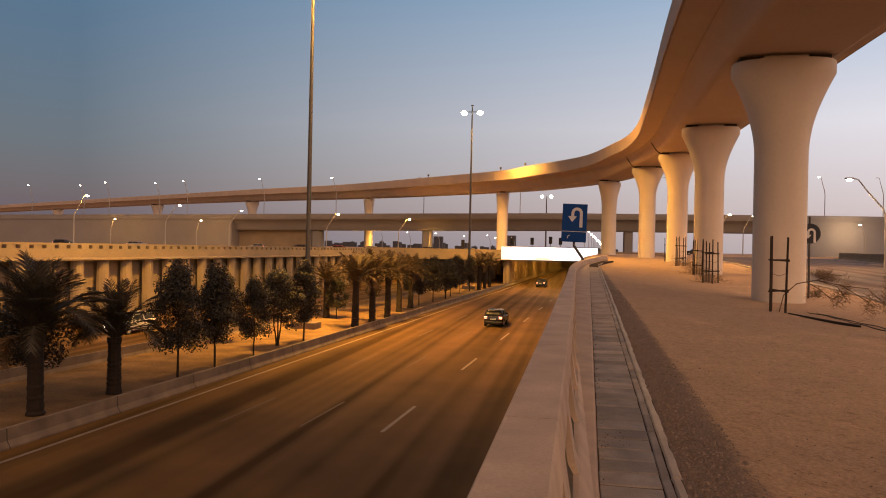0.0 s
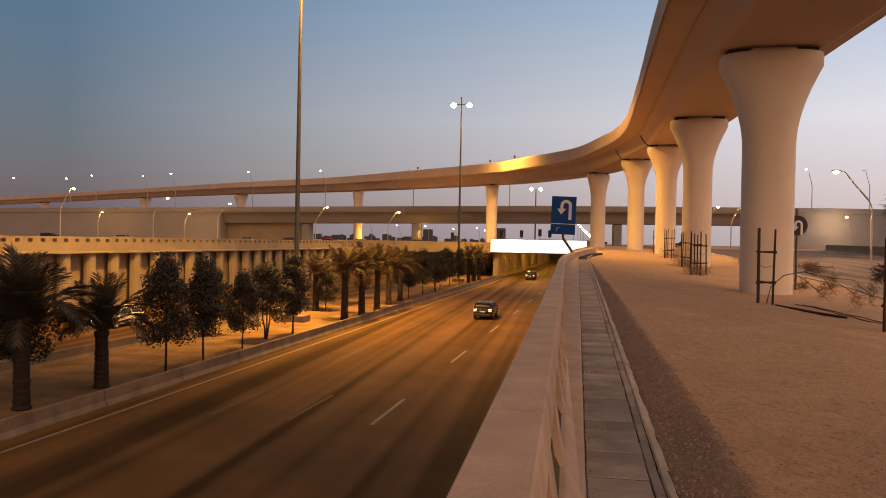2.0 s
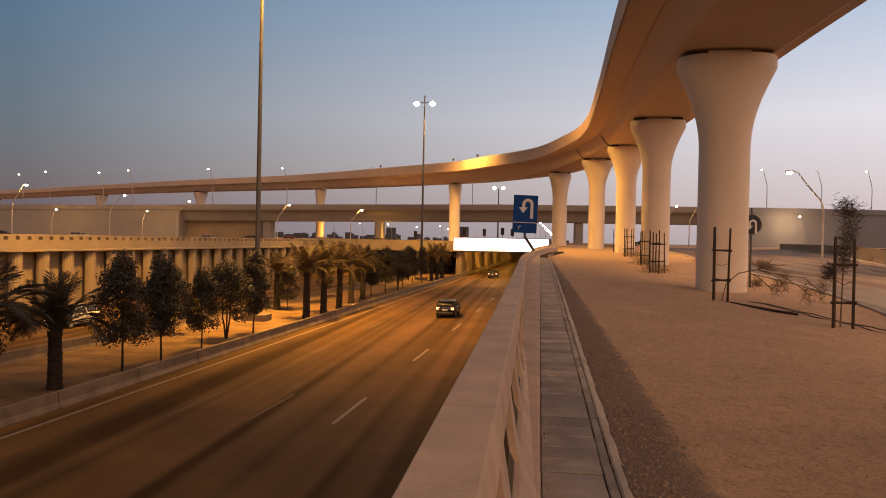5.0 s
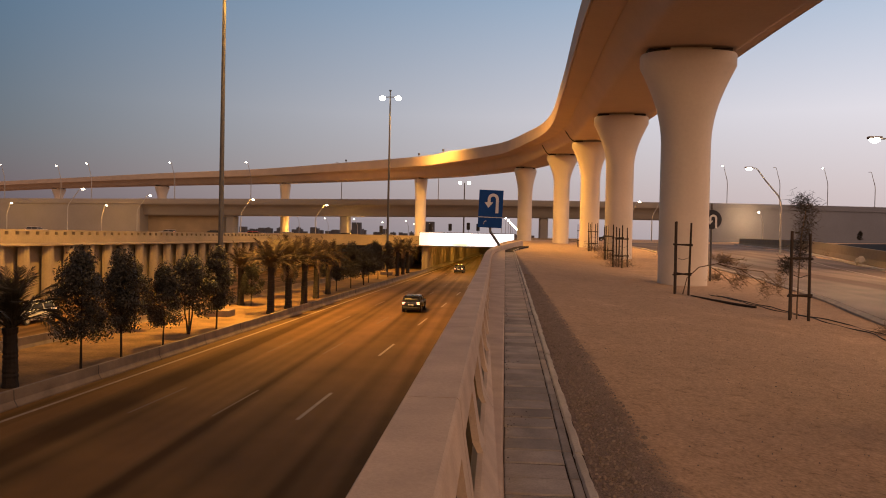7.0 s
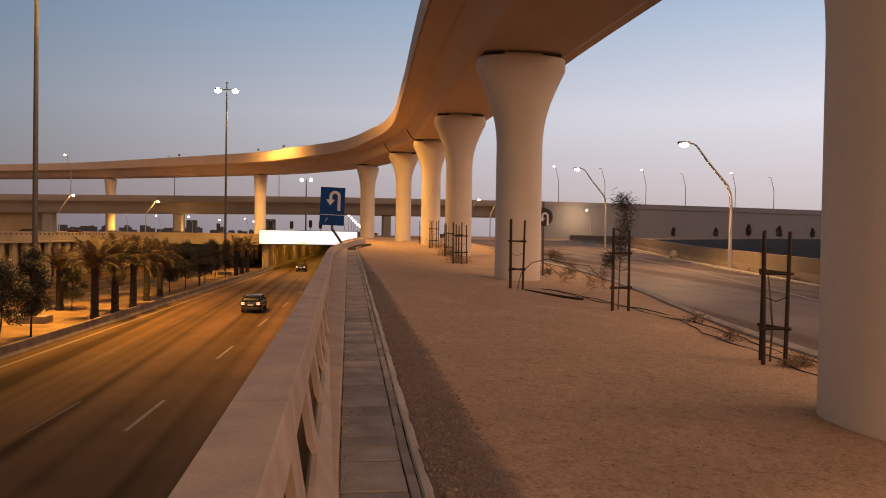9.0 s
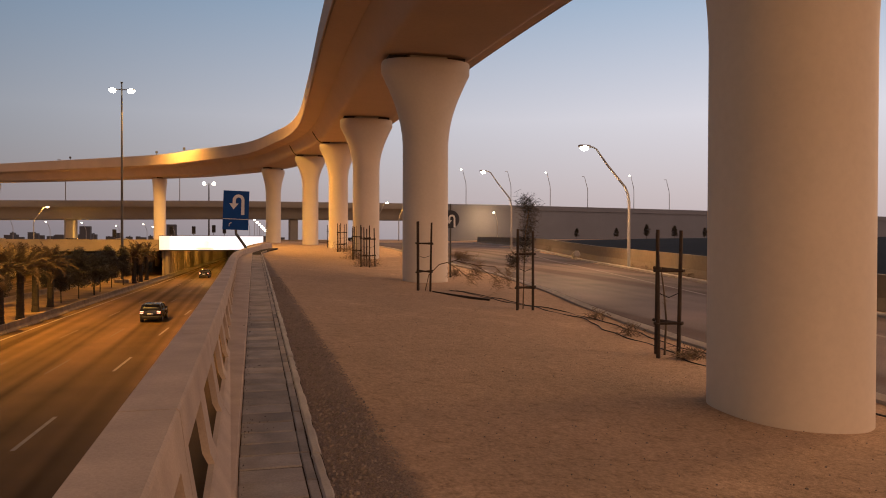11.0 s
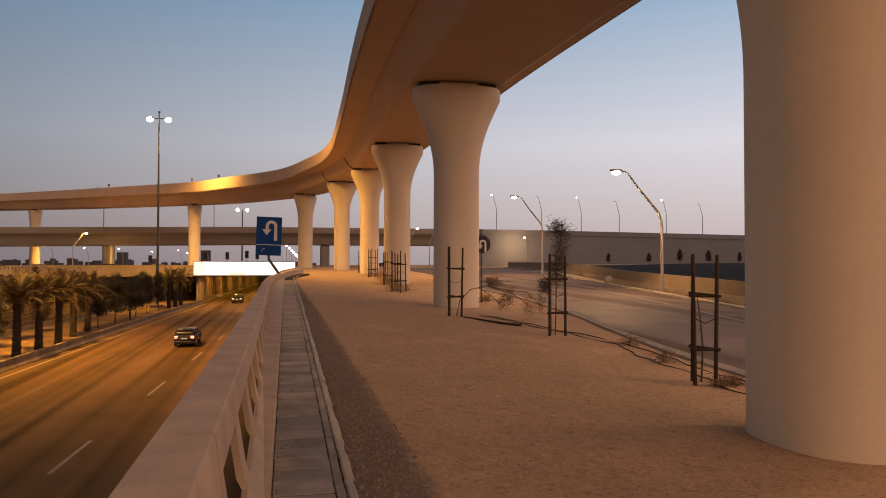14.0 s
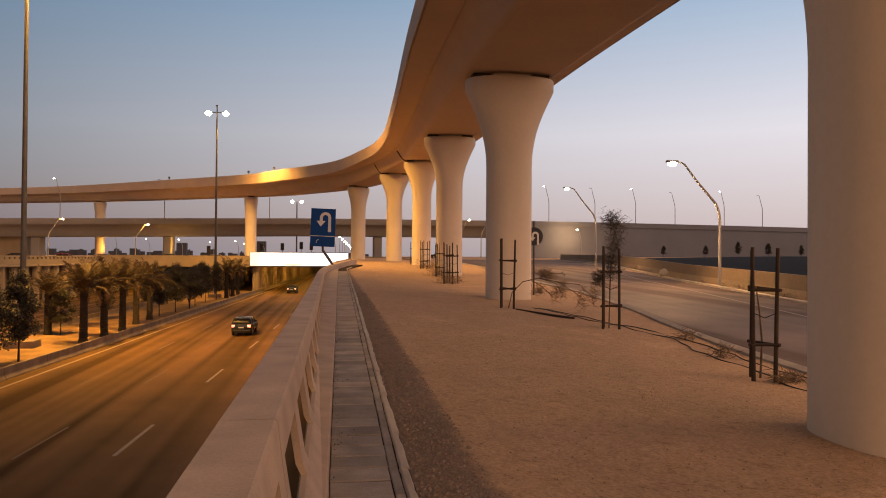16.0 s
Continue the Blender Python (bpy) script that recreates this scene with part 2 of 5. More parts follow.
def wheel_tracks(m, slope=0.047, dark=0.56, light=1.4):
    """Lengthwise polished and oily bands, with the road's heading, over the grain."""
    n, l = m.node_tree.nodes, m.node_tree.links
    b = n["Principled BSDF"]
    geo = n.new("ShaderNodeNewGeometry")
    turn_v = n.new("ShaderNodeMapping")
    turn_v.vector_type = "POINT"
    turn_v.inputs["Rotation"].default_value = (0, 0, math.atan(slope))
    turn_v.inputs["Scale"].default_value = (0.85, 0.012, 1.0)
    l.new(geo.outputs["Position"], turn_v.inputs["Vector"])
    band = n.new("ShaderNodeTexNoise")
    band.inputs["Scale"].default_value, band.inputs["Detail"].default_value = 1.0, 1.2
    l.new(turn_v.outputs[0], band.inputs["Vector"])
    dark_r, rough_r = n.new("ShaderNodeValToRGB"), n.new("ShaderNodeMapRange")
    ramp_set(dark_r, [(0.36, (dark, dark * 0.92, dark * 0.86)), (0.5, (1, 1, 1)), (0.66, (light, light * 0.91, light * 0.82))])
    l.new(band.outputs["Fac"], dark_r.inputs[0])
    rough_r.inputs["From Min"].default_value, rough_r.inputs["From Max"].default_value = 0.35, 0.65
    rough_r.inputs["To Min"].default_value, rough_r.inputs["To Max"].default_value = 0.78, 0.6
    l.new(band.outputs["Fac"], rough_r.inputs["Value"])
    old = b.inputs["Base Color"].links[0].from_socket
    mul = n.new("ShaderNodeMix")
    mul.data_type, mul.blend_type = "RGBA", "MULTIPLY"
    mul.inputs["Factor"].default_value = 1.0
    l.new(old, mul.inputs["A"])
    l.new(dark_r.outputs[0], mul.inputs["B"])
    l.new(mul.outputs["Result"], b.inputs["Base Color"])
    l.new(rough_r.outputs[0], b.inputs["Roughness"])


wheel_tracks(ASPHALT)
ASPHALT_R = mat("service_asphalt", (0.155, 0.118, 0.096), 0.8, vary=0.3, scale=0.4, bump=0.35, fine=40, spec=0.12)
wheel_tracks(ASPHALT_R, 0.16, 0.78, 1.2)
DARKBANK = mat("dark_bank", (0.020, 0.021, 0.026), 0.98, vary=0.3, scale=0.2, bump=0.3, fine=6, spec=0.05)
PAINT = mat("road_paint", (0.25, 0.20, 0.15), 0.6, vary=0.4, scale=3, bump=0.1, fine=30)
FAINT = mat("worn_road_paint", (0.115, 0.07, 0.035), 0.65, vary=0.5, scale=3, bump=0.1, fine=30)
SOIL = mat("median_soil", (0.22, 0.135, 0.06), 0.95, vary=0.45, scale=0.5, bump=0.8, fine=8, coarse_bump=0.5, spec=0.1)
WALL = mat("retaining_wall", (0.27, 0.21, 0.138), 0.85, vary=0.22, scale=0.3, bump=0.2, fine=5)
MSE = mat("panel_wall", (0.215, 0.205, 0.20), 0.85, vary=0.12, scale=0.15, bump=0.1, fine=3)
# Bluer, darker copy of panel_wall; the east wall's shade is put in the colour
MSE_EAST = mat("shade_blue_panel_wall", (0.142, 0.16, 0.21), 0.85, vary=0.12, scale=0.15, bump=0.1, fine=3)
# Stain noise on a base darkened for the dim trench and the plinth's shade
BARRIER = mat("dimmed_stained_barrier", (0.22, 0.165, 0.115), 0.85, vary=0.4, scale=0.9, bump=0.3, fine=30)
METAL = mat("galvanised_steel", (0.30, 0.30, 0.31), 0.8, 0.1, vary=0.1, scale=2, bump=0.0)
DARKMETAL = mat("dark_mast_steel", (0.10, 0.095, 0.09), 0.5, 0.6, vary=0.2, scale=2, bump=0.05)
WOOD = mat("weathered_timber", (0.050, 0.033, 0.024), 0.85, vary=0.4, scale=5, bump=0.4, fine=40)
# Leaf, frond and bark bases darkened: the backlit silhouettes are put in the colour
LEAF = mat("backlit_leaf", (0.021, 0.019, 0.011), 0.6, vary=0.5, scale=1.2, bump=0.0, fine=9)
PALEFROND = mat("dusty_palm_frond", (0.068, 0.045, 0.024), 0.75, vary=0.4, scale=1.5, bump=0.0, fine=10, island=0.25)
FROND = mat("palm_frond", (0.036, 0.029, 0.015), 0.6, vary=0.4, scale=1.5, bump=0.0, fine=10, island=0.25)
DRY = mat("dry_frond", (0.15, 0.095, 0.045), 0.8, vary=0.35, scale=2, bump=0.0, fine=10)
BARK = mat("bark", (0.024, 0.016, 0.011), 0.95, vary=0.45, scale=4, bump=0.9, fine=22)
FEATHER = mat("feathery_leaf", (0.055, 0.042, 0.028), 0.9, vary=0.4, scale=5, bump=0.0, fine=30)
DRYLEAF = mat("dry_sapling_leaf", (0.24, 0.16, 0.085), 0.9, vary=0.4, scale=3, bump=0.0, fine=20)
TWIG = mat("dry_twig", (0.20, 0.14, 0.09), 0.9, vary=0.4, scale=5, bump=0.2, fine=30)
RUBBER = mat("black_rubber", (0.025, 0.024, 0.023), 0.7, vary=0.3, scale=6, bump=0.1)
BLUE = mat("sign_blue", (0.006, 0.055, 0.24), 0.6, vary=0.1, scale=2, bump=0.02, spec=0.15)
WHITE = mat("sign_white", (0.62, 0.63, 0.66), 0.5, vary=0.08, scale=3, bump=0.02)
BLACK = mat("matt_black", (0.015, 0.015, 0.016), 0.5, vary=0.2, scale=3, bump=0.02)
NAVY = mat("sign_navy", (0.008, 0.012, 0.03), 0.5, vary=0.1, scale=2, bump=0.02)
BEARING = mat("bearing_steel", (0.06, 0.042, 0.032), 0.8, vary=0.2, scale=3, bump=0.05)
HEAD = glowing("lamp_glass", (1.0, 0.83, 0.55), 30.0)
HEADFAR = glowing("far_lamp_glass", (1.0, 0.85, 0.6), 14.0)
SCREEN = glowing("led_white", (1.0, 0.95, 0.95), 1.3)
SCREENPINK = glowing("led_pink", (1.0, 0.74, 0.70), 1.0)
SCREENBLUE = glowing("led_blue", (0.72, 0.82, 0.88), 0.9)
SCREENGREEN = glowing("led_green", (0.25, 0.36, 0.30), 0.7)
TAIL = glowing("tail_light", (1.0, 0.30, 0.18), 3.0)
FRONTLIGHT = glowing("head_light", (1.0, 0.9, 0.75), 12.0)
CITY = mat("far_building", (0.06, 0.064, 0.08), 0.9, vary=0.2, scale=0.02, bump=0.0)

# ---------------------------------------------------------------- mesh tools


def link_mesh(name, bm, material, parent=None, label="", smooth=False):
    me = bpy.data.meshes.new(name)
    bm.normal_update()
    bm.to_mesh(me)
    bm.free()
    if smooth:
        me.shade_smooth()
    me.materials.append(material)
    ob = new(name, me)
    if parent is not None:
        ob.parent = parent
    if label:
        tagged(ob, label)
    return ob


def part(name, bm, material, parent, label="", smooth=False):
    return link_mesh(name, bm, material, parent, label, smooth)


def thing(name, label, category, group="", at=(0, 0, 0), turn=0.0, kind=""):
    ob = new(name)
    ob.empty_display_size = 0.2
    ob.matrix_world = pose(*at, 0, 0, turn)
    return tagged(ob, label, category, group, kind)


def shared(name, data, parent, m):
    ob = new(name, data)
    ob.parent = parent
    ob.matrix_basis = m
    return ob


def box(bm, lo, hi, bevel=0.0):
    c = [(lo[i] + hi[i]) / 2 for i in range(3)]
    s = [abs(hi[i] - lo[i]) for i in range(3)]
    r = bmesh.ops.create_cube(bm, size=1.0, matrix=Matrix.Translation(c) @ Matrix.Diagonal((*s, 1)))
    if bevel:
        es = {e for v in r["verts"] for e in v.link_edges}
        bmesh.ops.bevel(bm, geom=list(es), offset=bevel, segments=1, affect="EDGES")
    return bm


def boxed(lo, hi, bevel=0.0):
    return box(bmesh.new(), lo, hi, bevel)


def tube(bm, points, radii, sides=8, caps=True):
    """A round tube through points; radii: one or one a point."""
    pts = [Vector(p) for p in points]
    rad = radii if isinstance(radii, (list, tuple)) else [radii] * len(pts)
    rings = []
    for i, p in enumerate(pts):
        d = (pts[min(i + 1, len(pts) - 1)] - pts[max(i - 1, 0)]).normalized()
        a = d.cross(Vector((0, 0, 1)) if abs(d.z) < 0.95 else Vector((1, 0, 0))).normalized()
        b = d.cross(a)
        rings.append([bm.verts.new(p + (a * math.cos(2 * math.pi * k / sides) + b * math.sin(2 * math.pi * k / sides)) * rad[i]) for k in range(sides)])
    for r0, r1 in zip(rings, rings[1:]):
        for k in range(sides):
            bm.faces.new((r0[k], r0[(k + 1) % sides], r1[(k + 1) % sides], r1[k]))
    if caps:
        bm.faces.new(rings[0][::-1])
        bm.faces.new(rings[-1])
    return bm


def tubed(points, radii, sides=8):
    return tube(bmesh.new(), points, radii, sides)


def sweep(bm, stations, section, closed=True, grow=None, depth=None):
    """stations: (place, sideways unit, up unit); section: (across, up) pairs."""
    rings = [[bm.verts.new(p + s * a * (grow(p) if grow else 1) + u * b * (depth(p) if depth else 1)) for a, b in section] for p, s, u in stations]
    n = len(section)
    for r0, r1 in zip(rings, rings[1:]):
        for k in range(n if closed else n - 1):
            bm.faces.new((r0[k], r1[k], r1[(k + 1) % n], r0[(k + 1) % n]))
    if closed:
        bm.faces.new(rings[0])
        bm.faces.new(rings[-1][::-1])
    return bm


def ground_z(x, y):
    return 1.7 * (1 - math.exp(-max(y, -20) / 60)) - 0.08 * min(max(x - 1.2, 0), 5.5) * (1 - 0.7 * min(max((y - 42) / 20, 0), 1))


def line_stations(path, zfun=None):
    out = []
    for i, (x, y) in enumerate(path):
        x0, y0 = path[max(i - 1, 0)]
        x1, y1 = path[min(i + 1, len(path) - 1)]
        d = Vector((x1 - x0, y1 - y0, 0)).normalized()
        out.append((Vector((x, y, zfun(x, y) if zfun else 0)), Vector((d.y, -d.x, 0)), Vector((0, 0, 1))))
    return out


def span(a, b, step):
    n = max(1, round((b - a) / step))
    return [a + (b - a) * i / n for i in range(n + 1)]


# ---------------------------------------------------------------- the lie of the land
ROAD_Z, PORTAL_Y, TUNNEL_END = -5.8, 156.0, 330.0
SKEW = 0.047


def right_wall_x(y):
    return -0.02 if y < 52 else -0.02 + 0.0011 * (y - 52) ** 2 if y < 80 else 0.84 + 0.0616 * (y - 80)


def parapet_x(y):
    """Inner edge of the parapet's cap; it swings away from the trench at its far end."""
    return 0.0 if y < 32 else 0.003 * (y - 32) ** 2


def walk_x(y):
    """The pavers' strip widens away from the parapet's line."""
    return max(0.0135 * max(y - 4, 0), parapet_x(y))


def left_wall_x(y):
    return -52.1 + SKEW * y


def median_x(y):
    return -20.9 + SKEW * y


def far_barrier_x(y):
    return -30.7 + SKEW * y


def service_left_x(y):
    """The service road's near kerb swings away from the columns and back."""
    ys = (-40, 10, 13, 16.7, 21.4, 30, 45, 60, 80, 120)
    xs = (5.9, 8.38, 8.62, 9.2, 10.15, 11.3, 12.2, 12.9, 14.5, 22.0)
    k = max(i for i in range(9) if i == 0 or y >= ys[i])
    return xs[k] + (xs[k + 1] - xs[k]) * (y - ys[k]) / (ys[k + 1] - ys[k])


def service_right_x(y):
    return 12.2 + 0.218 * y


def land_z(x, y):
    """Ground level outside the trench."""
    if x < -20:
        return 0.6
    z = ground_z(x, y)
    w = service_right_x(y) + 0.6
    if x > w:
        z += (2.25 - z) * min(1, (x - w) / 40.0) ** 0.8
    return z


def build_ground():
    rows = [-400, -120, -60, -40, -25, -15] + span(-10, 40, 0.5) + span(41, 80, 1.5) + span(84, 155, 6) + [PORTAL_Y - 0.01, 157, 170, 200, 260, 400, 800, 2000, 4500]
    bm = bmesh.new()
    grid = []
    for y in rows:
        yy = min(max(y, -80), 170)
        lw, rw = left_wall_x(yy) - 0.5, right_wall_x(yy) + 0.27
        left = [-4500, -1500, -500, -200, -120, -80, lw]
        mid = [lw + (rw - lw) * k / 4 for k in (1, 2, 3)]
        right = [rw] + [rw + 0.3 + 0.35 * k for k in range(30)] + [12, 14, 16.5, 19, 22, 26, 31, 37, 45, 55, 66, 80, 110, 160, 300, 700, 1800, 4500]
        xs = left + mid + right
        line = []
        for x in xs:
            z = land_z(x, yy)
            if 0.9 < x < 30 and -12 < y < 60:
                z += 0.02 * (noise.noise(Vector((x * 0.35, y * 0.35, 0))) + 0.4 * noise.noise(Vector((x * 1.3, y * 1.3, 3)))) * min(1, (x - 0.9) / 1.0)
            line.append(bm.verts.new((x, y, z)))
        grid.append(line)
    for j in range(len(rows) - 1):
        for i in range(len(grid[0]) - 1):
            if 6 <= i < 10 and -400 < rows[j] < PORTAL_Y:
                continue
            bm.faces.new((grid[j][i], grid[j][i + 1], grid[j + 1][i + 1], grid[j + 1][i]))
    return link_mesh("ground", bm, SAND_GROUND, smooth=True)


ground = tagged(build_ground(), "pale brown sand, bare and windblown, beside the flyover columns", "ground", kind="structure")


def strip(name, ys, left, right, z, material, label, category):
    bm = bmesh.new()
    prev = None
    for y in ys:
        a, b = left(y), right(y)
        row = [bm.verts.new((a + (b - a) * k / 6, y, z(a + (b - a) * k / 6, y))) for k in range(7)]
        if prev:
            for k in range(6):
                bm.faces.new((prev[k], prev[k + 1], row[k + 1], row[k]))
        prev = row
    return tagged(link_mesh(name, bm, material, smooth=True), label, category, kind="structure")


flat = lambda dz: (lambda x, y: ROAD_Z + dz)
TR = span(-90, TUNNEL_END, 6)
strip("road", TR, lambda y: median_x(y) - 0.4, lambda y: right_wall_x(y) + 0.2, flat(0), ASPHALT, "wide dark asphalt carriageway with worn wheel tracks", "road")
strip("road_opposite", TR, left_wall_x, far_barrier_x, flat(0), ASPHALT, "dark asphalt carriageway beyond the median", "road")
strip("median", TR, lambda y: far_barrier_x(y) - 0.05, lambda y: median_x(y) - 0.36, flat(0.12), SOIL, "sandy planted median between two carriageways", "median")
strip("service_road", span(-40, 40, 2) + span(44, 120, 4), service_left_x, service_right_x, lambda x, y: ground_z(x, y) + 0.03 + 0.05 * max(0, min(1, (60 - y) / 60)), ASPHALT_R, "dusty grey asphalt service road", "road")
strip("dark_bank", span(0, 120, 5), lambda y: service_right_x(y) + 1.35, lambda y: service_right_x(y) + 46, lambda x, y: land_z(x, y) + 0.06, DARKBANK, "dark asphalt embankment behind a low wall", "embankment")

# trench walls


def trench_wall(name, xfun, toward, y0, y1, top, label):
    bm = bmesh.new()
    st = line_stations([(xfun(y), y) for y in span(y0, y1, 6)])
    sec = [(-0.35, ROAD_Z - 0.3), (0.0, ROAD_Z - 0.3), (0.0, top), (-0.35, top)] if toward > 0 else [(0.0, ROAD_Z - 0.3), (0.35, ROAD_Z - 0.3), (0.35, top), (0.0, top)]
    sweep(bm, st, sec)
    return tagged(link_mesh(name, bm, WALL), label, "retaining wall", kind="structure")


wall_west = trench_wall("wall_west", left_wall_x, 1, -90, TUNNEL_END, 0.05, "tan concrete retaining wall with half-round piles")
wall_east = trench_wall("wall_east", lambda y: right_wall_x(y), -1, -90, TUNNEL_END, -0.35, "plain concrete retaining wall below the parapet")
bm = bmesh.new()
ring = [(0.74 * math.cos(a), 0.74 * math.sin(a)) for a in [math.radians(-90 + 180 * k / 8) for k in range(9)]]
lo = [bm.verts.new((x, y, ROAD_Z - 0.2)) for x, y in ring]
hi = [bm.verts.new((x, y, -0.13)) for x, y in ring]
for k in range(8):
    bm.faces.new((lo[k], lo[k + 1], hi[k + 1], hi[k]))
bm.faces.new(hi)
first = part("pile", bm, WALL, wall_west, smooth=False)
first.matrix_basis = pose(left_wall_x(30) + 0.45, 30, 0)
for k in range(1, 34):
    shared("pile", first.data, wall_west, pose(left_wall_x(30 + 3.75 * k) + 0.45, 30 + 3.75 * k, 0))

# slotted parapet on the far wall
bm = bmesh.new()
st = line_stations([(left_wall_x(y), y) for y in span(-40, PORTAL_Y, 6)])
sweep(bm, st, [(-0.5, -0.12), (1.5, -0.12), (1.5, 0.02), (0.55, 0.1), (0.35, 0.14), (0.35, 1.02), (-0.5, 1.02)])
west_parapet = tagged(link_mesh("west_parapet", bm, WALL), "tan concrete parapet with a row of small square slots", "parapet", kind="structure")
bm = bmesh.new()
sweep(bm, [(p + Vector((0, 0, 0.0)), s, u) for p, s, u in st], [(-0.3, 1.36), (0.33, 1.36), (0.33, 1.56), (-0.3, 1.56)])
part("coping", bm, WALL, west_parapet)
bm = boxed((-0.28, -0.54, 1.0), (0.31, 0.54, 1.38))
pier = part("slot_pier", bm, WALL, west_parapet)
pier.matrix_basis = pose(left_wall_x(20), 20, 0)
for k in range(1, 86):
    shared("slot_pier", pier.data, west_parapet, pose(left_wall_x(20 + 1.56 * k), 20 + 1.56 * k, 0))

# jersey barriers of the median and the service road


def barrier(name, path, zfun, height, label, material, width=0.42):
    bm = bmesh.new()
    w = width / 2
    sec = [(-w, 0), (w, 0), (w, 0.1 * height), (0.45 * w, 0.4 * height), (0.36 * w, height), (-0.36 * w, height), (-0.45 * w, 0.4 * height), (-w, 0.1 * height)]
    sweep(bm, line_stations(path, zfun), sec)
    return tagged(link_mesh(name, bm, material), label, "barrier", kind="structure")


rz = lambda x, y: ROAD_Z
median_wall = barrier("median_barrier", [(median_x(y) - 0.38, y) for y in span(-80, 320, 6)], rz, 0.74, "weathered concrete barrier along the median", BARRIER, 0.5)
barrier("far_median_barrier", [(far_barrier_x(y), y) for y in span(-80, 320, 6)], rz, 0.8, "low concrete barrier behind the planted median", BARRIER)
barrier("roadside_wall", [(service_right_x(y) + 1.0, y) for y in span(-30, 120, 3)], lambda x, y: ground_z(x, y), 1.0, "low tan concrete wall along the service road", WALL, 0.5)
bm = bmesh.new()
sweep(bm, [(Vector((0, y, 0)), Vector((1, 0, 0)), Vector((0, 0, 1))) for y in (0.0, 0.035)], [(-0.253, 0), (0.253, 0), (0.253, 0.075), (0.117, 0.298), (0.094, 0.743), (-0.094, 0.743), (-0.117, 0.298), (-0.253, 0.075)])
gap = part("joint", bm, RUBBER, median_wall)
gap.matrix_basis = pose(median_x(16.0) - 0.38, 16.0, ROAD_Z, 0, 0, -math.degrees(SKEW))
for k in range(1, 24):
    shared("joint", gap.data, median_wall, pose(median_x(16.0 + 6.1 * k) - 0.38, 16.0 + 6.1 * k, ROAD_Z, 0, 0, -math.degrees(SKEW)))
bm = bmesh.new()
sweep(bm, line_stations([(service_left_x(y) - 0.1, y) for y in span(-30, 100, 2)], ground_z), [(-0.07, -0.1), (0.07, -0.1), (0.07, 0.085), (0.05, 0.10), (-0.07, 0.045)])
tagged(link_mesh("service_kerb", bm, KERB), "dusty concrete kerb of the service road", "kerb", kind="structure")
bm = bmesh.new()
sweep(bm, line_stations([(service_right_x(y) + 0.02, y) for y in span(-30, 118, 2)], ground_z), [(-0.08, -0.1), (0.09, -0.1), (0.09, 0.16), (-0.05, 0.16), (-0.08, 0.13)])
tagged(link_mesh("verge_kerb", bm, KERB), "pale concrete kerb along the sandy verge", "kerb", kind="structure")

# road paint
LINES = thing("road_marking", "worn white lane lines and dashes on asphalt", "road marking", kind="structure")


def paint_line(x0, y0, y1, width, dz=0.006, paint=PAINT):
    bm = bmesh.new()
    a = [bm.verts.new((x0 + SKEW * y + dx, y, ROAD_Z + dz)) for y in (y0, y1) for dx in (-width / 2, width / 2)]
    bm.faces.new((a[0], a[1], a[3], a[2]))
    return part("line", bm, paint, LINES)


paint_line(-20.05, -60, 320, 0.2)
for lane, off in enumerate((-9.0, -12.55, -16.1)):
    for k in range(-2, 14):
        paint_line(off, 28 + 16.3 * k, 33.2 + 16.3 * k, 0.17 if lane == 0 else 0.11, 0.006, PAINT if lane == 0 else FAINT)

bm = bmesh.new()
prev = None
for y in span(-20, 100, 2):
    x = service_right_x(y) - 2.1
    row = [bm.verts.new((x + d, y, ground_z(x, y) + 0.045 + 0.05 * max(0, min(1, (60 - y) / 60)))) for d in (-0.06, 0.06)]
    if prev:
        bm.faces.new((prev[0], prev[1], row[1], row[0]))
    prev = row
part("line", bm, PAINT, LINES)

# ---------------------------------------------------------------- flyover
SPINE = [(4.4, -52, 2.6), (5.4, -30, 4.6), (6.0, -12, 6.2), (6.45, 5.95, 7.55), (7.1, 26.5, 8.8), (8.1, 47.0, 9.85), (8.75, 67.0, 10.75), (8.1, 89.0, 12.0), (4.6, 112.0, 12.5), (-3.9, 136.9, 13.45),
         (-16.3, 160.0, 14.4), (-58.5, 201.0, 15.6), (-105.0, 225.0, 15.9), (-158.0, 256.0, 16.2), (-235.0, 300.0, 16.0), (-340, 350, 15.0), (-460, 390, 14.0)]


def spline(pts, per=14):
    out = []
    P = [Vector(p) for p in pts]
    for i in range(len(P) - 1):
        a, b, c, d = P[max(i - 1, 0)], P[i], P[i + 1], P[min(i + 2, len(P) - 1)]
        for k in range(per):
            t = k / per
            m0, m1 = (c - a) * 0.5, (d - b) * 0.5
            out.append(b * (2 * t ** 3 - 3 * t ** 2 + 1) + m0 * (t ** 3 - 2 * t ** 2 + t) + c * (-2 * t ** 3 + 3 * t ** 2) + m1 * (t ** 3 - t ** 2))
    out.append(P[-1])
    return out


def stations_of(pts):
    out = []
    for i, p in enumerate(pts):
        d = pts[min(i + 1, len(pts) - 1)] - pts[max(i - 1, 0)]
        d.z = 0
        d.normalize()
        out.append((p, Vector((d.y, -d.x, 0)), Vector((0, 0, 1))))
    return out


DECK = stations_of(spline(SPINE))


def girth(p):
    """The deck and its columns grow from the slip ramp to the main span."""
    f = min(max((p.y - 62) / 95, 0), 1)
    return 1 + 0.42 * f * f * (3 - 2 * f)


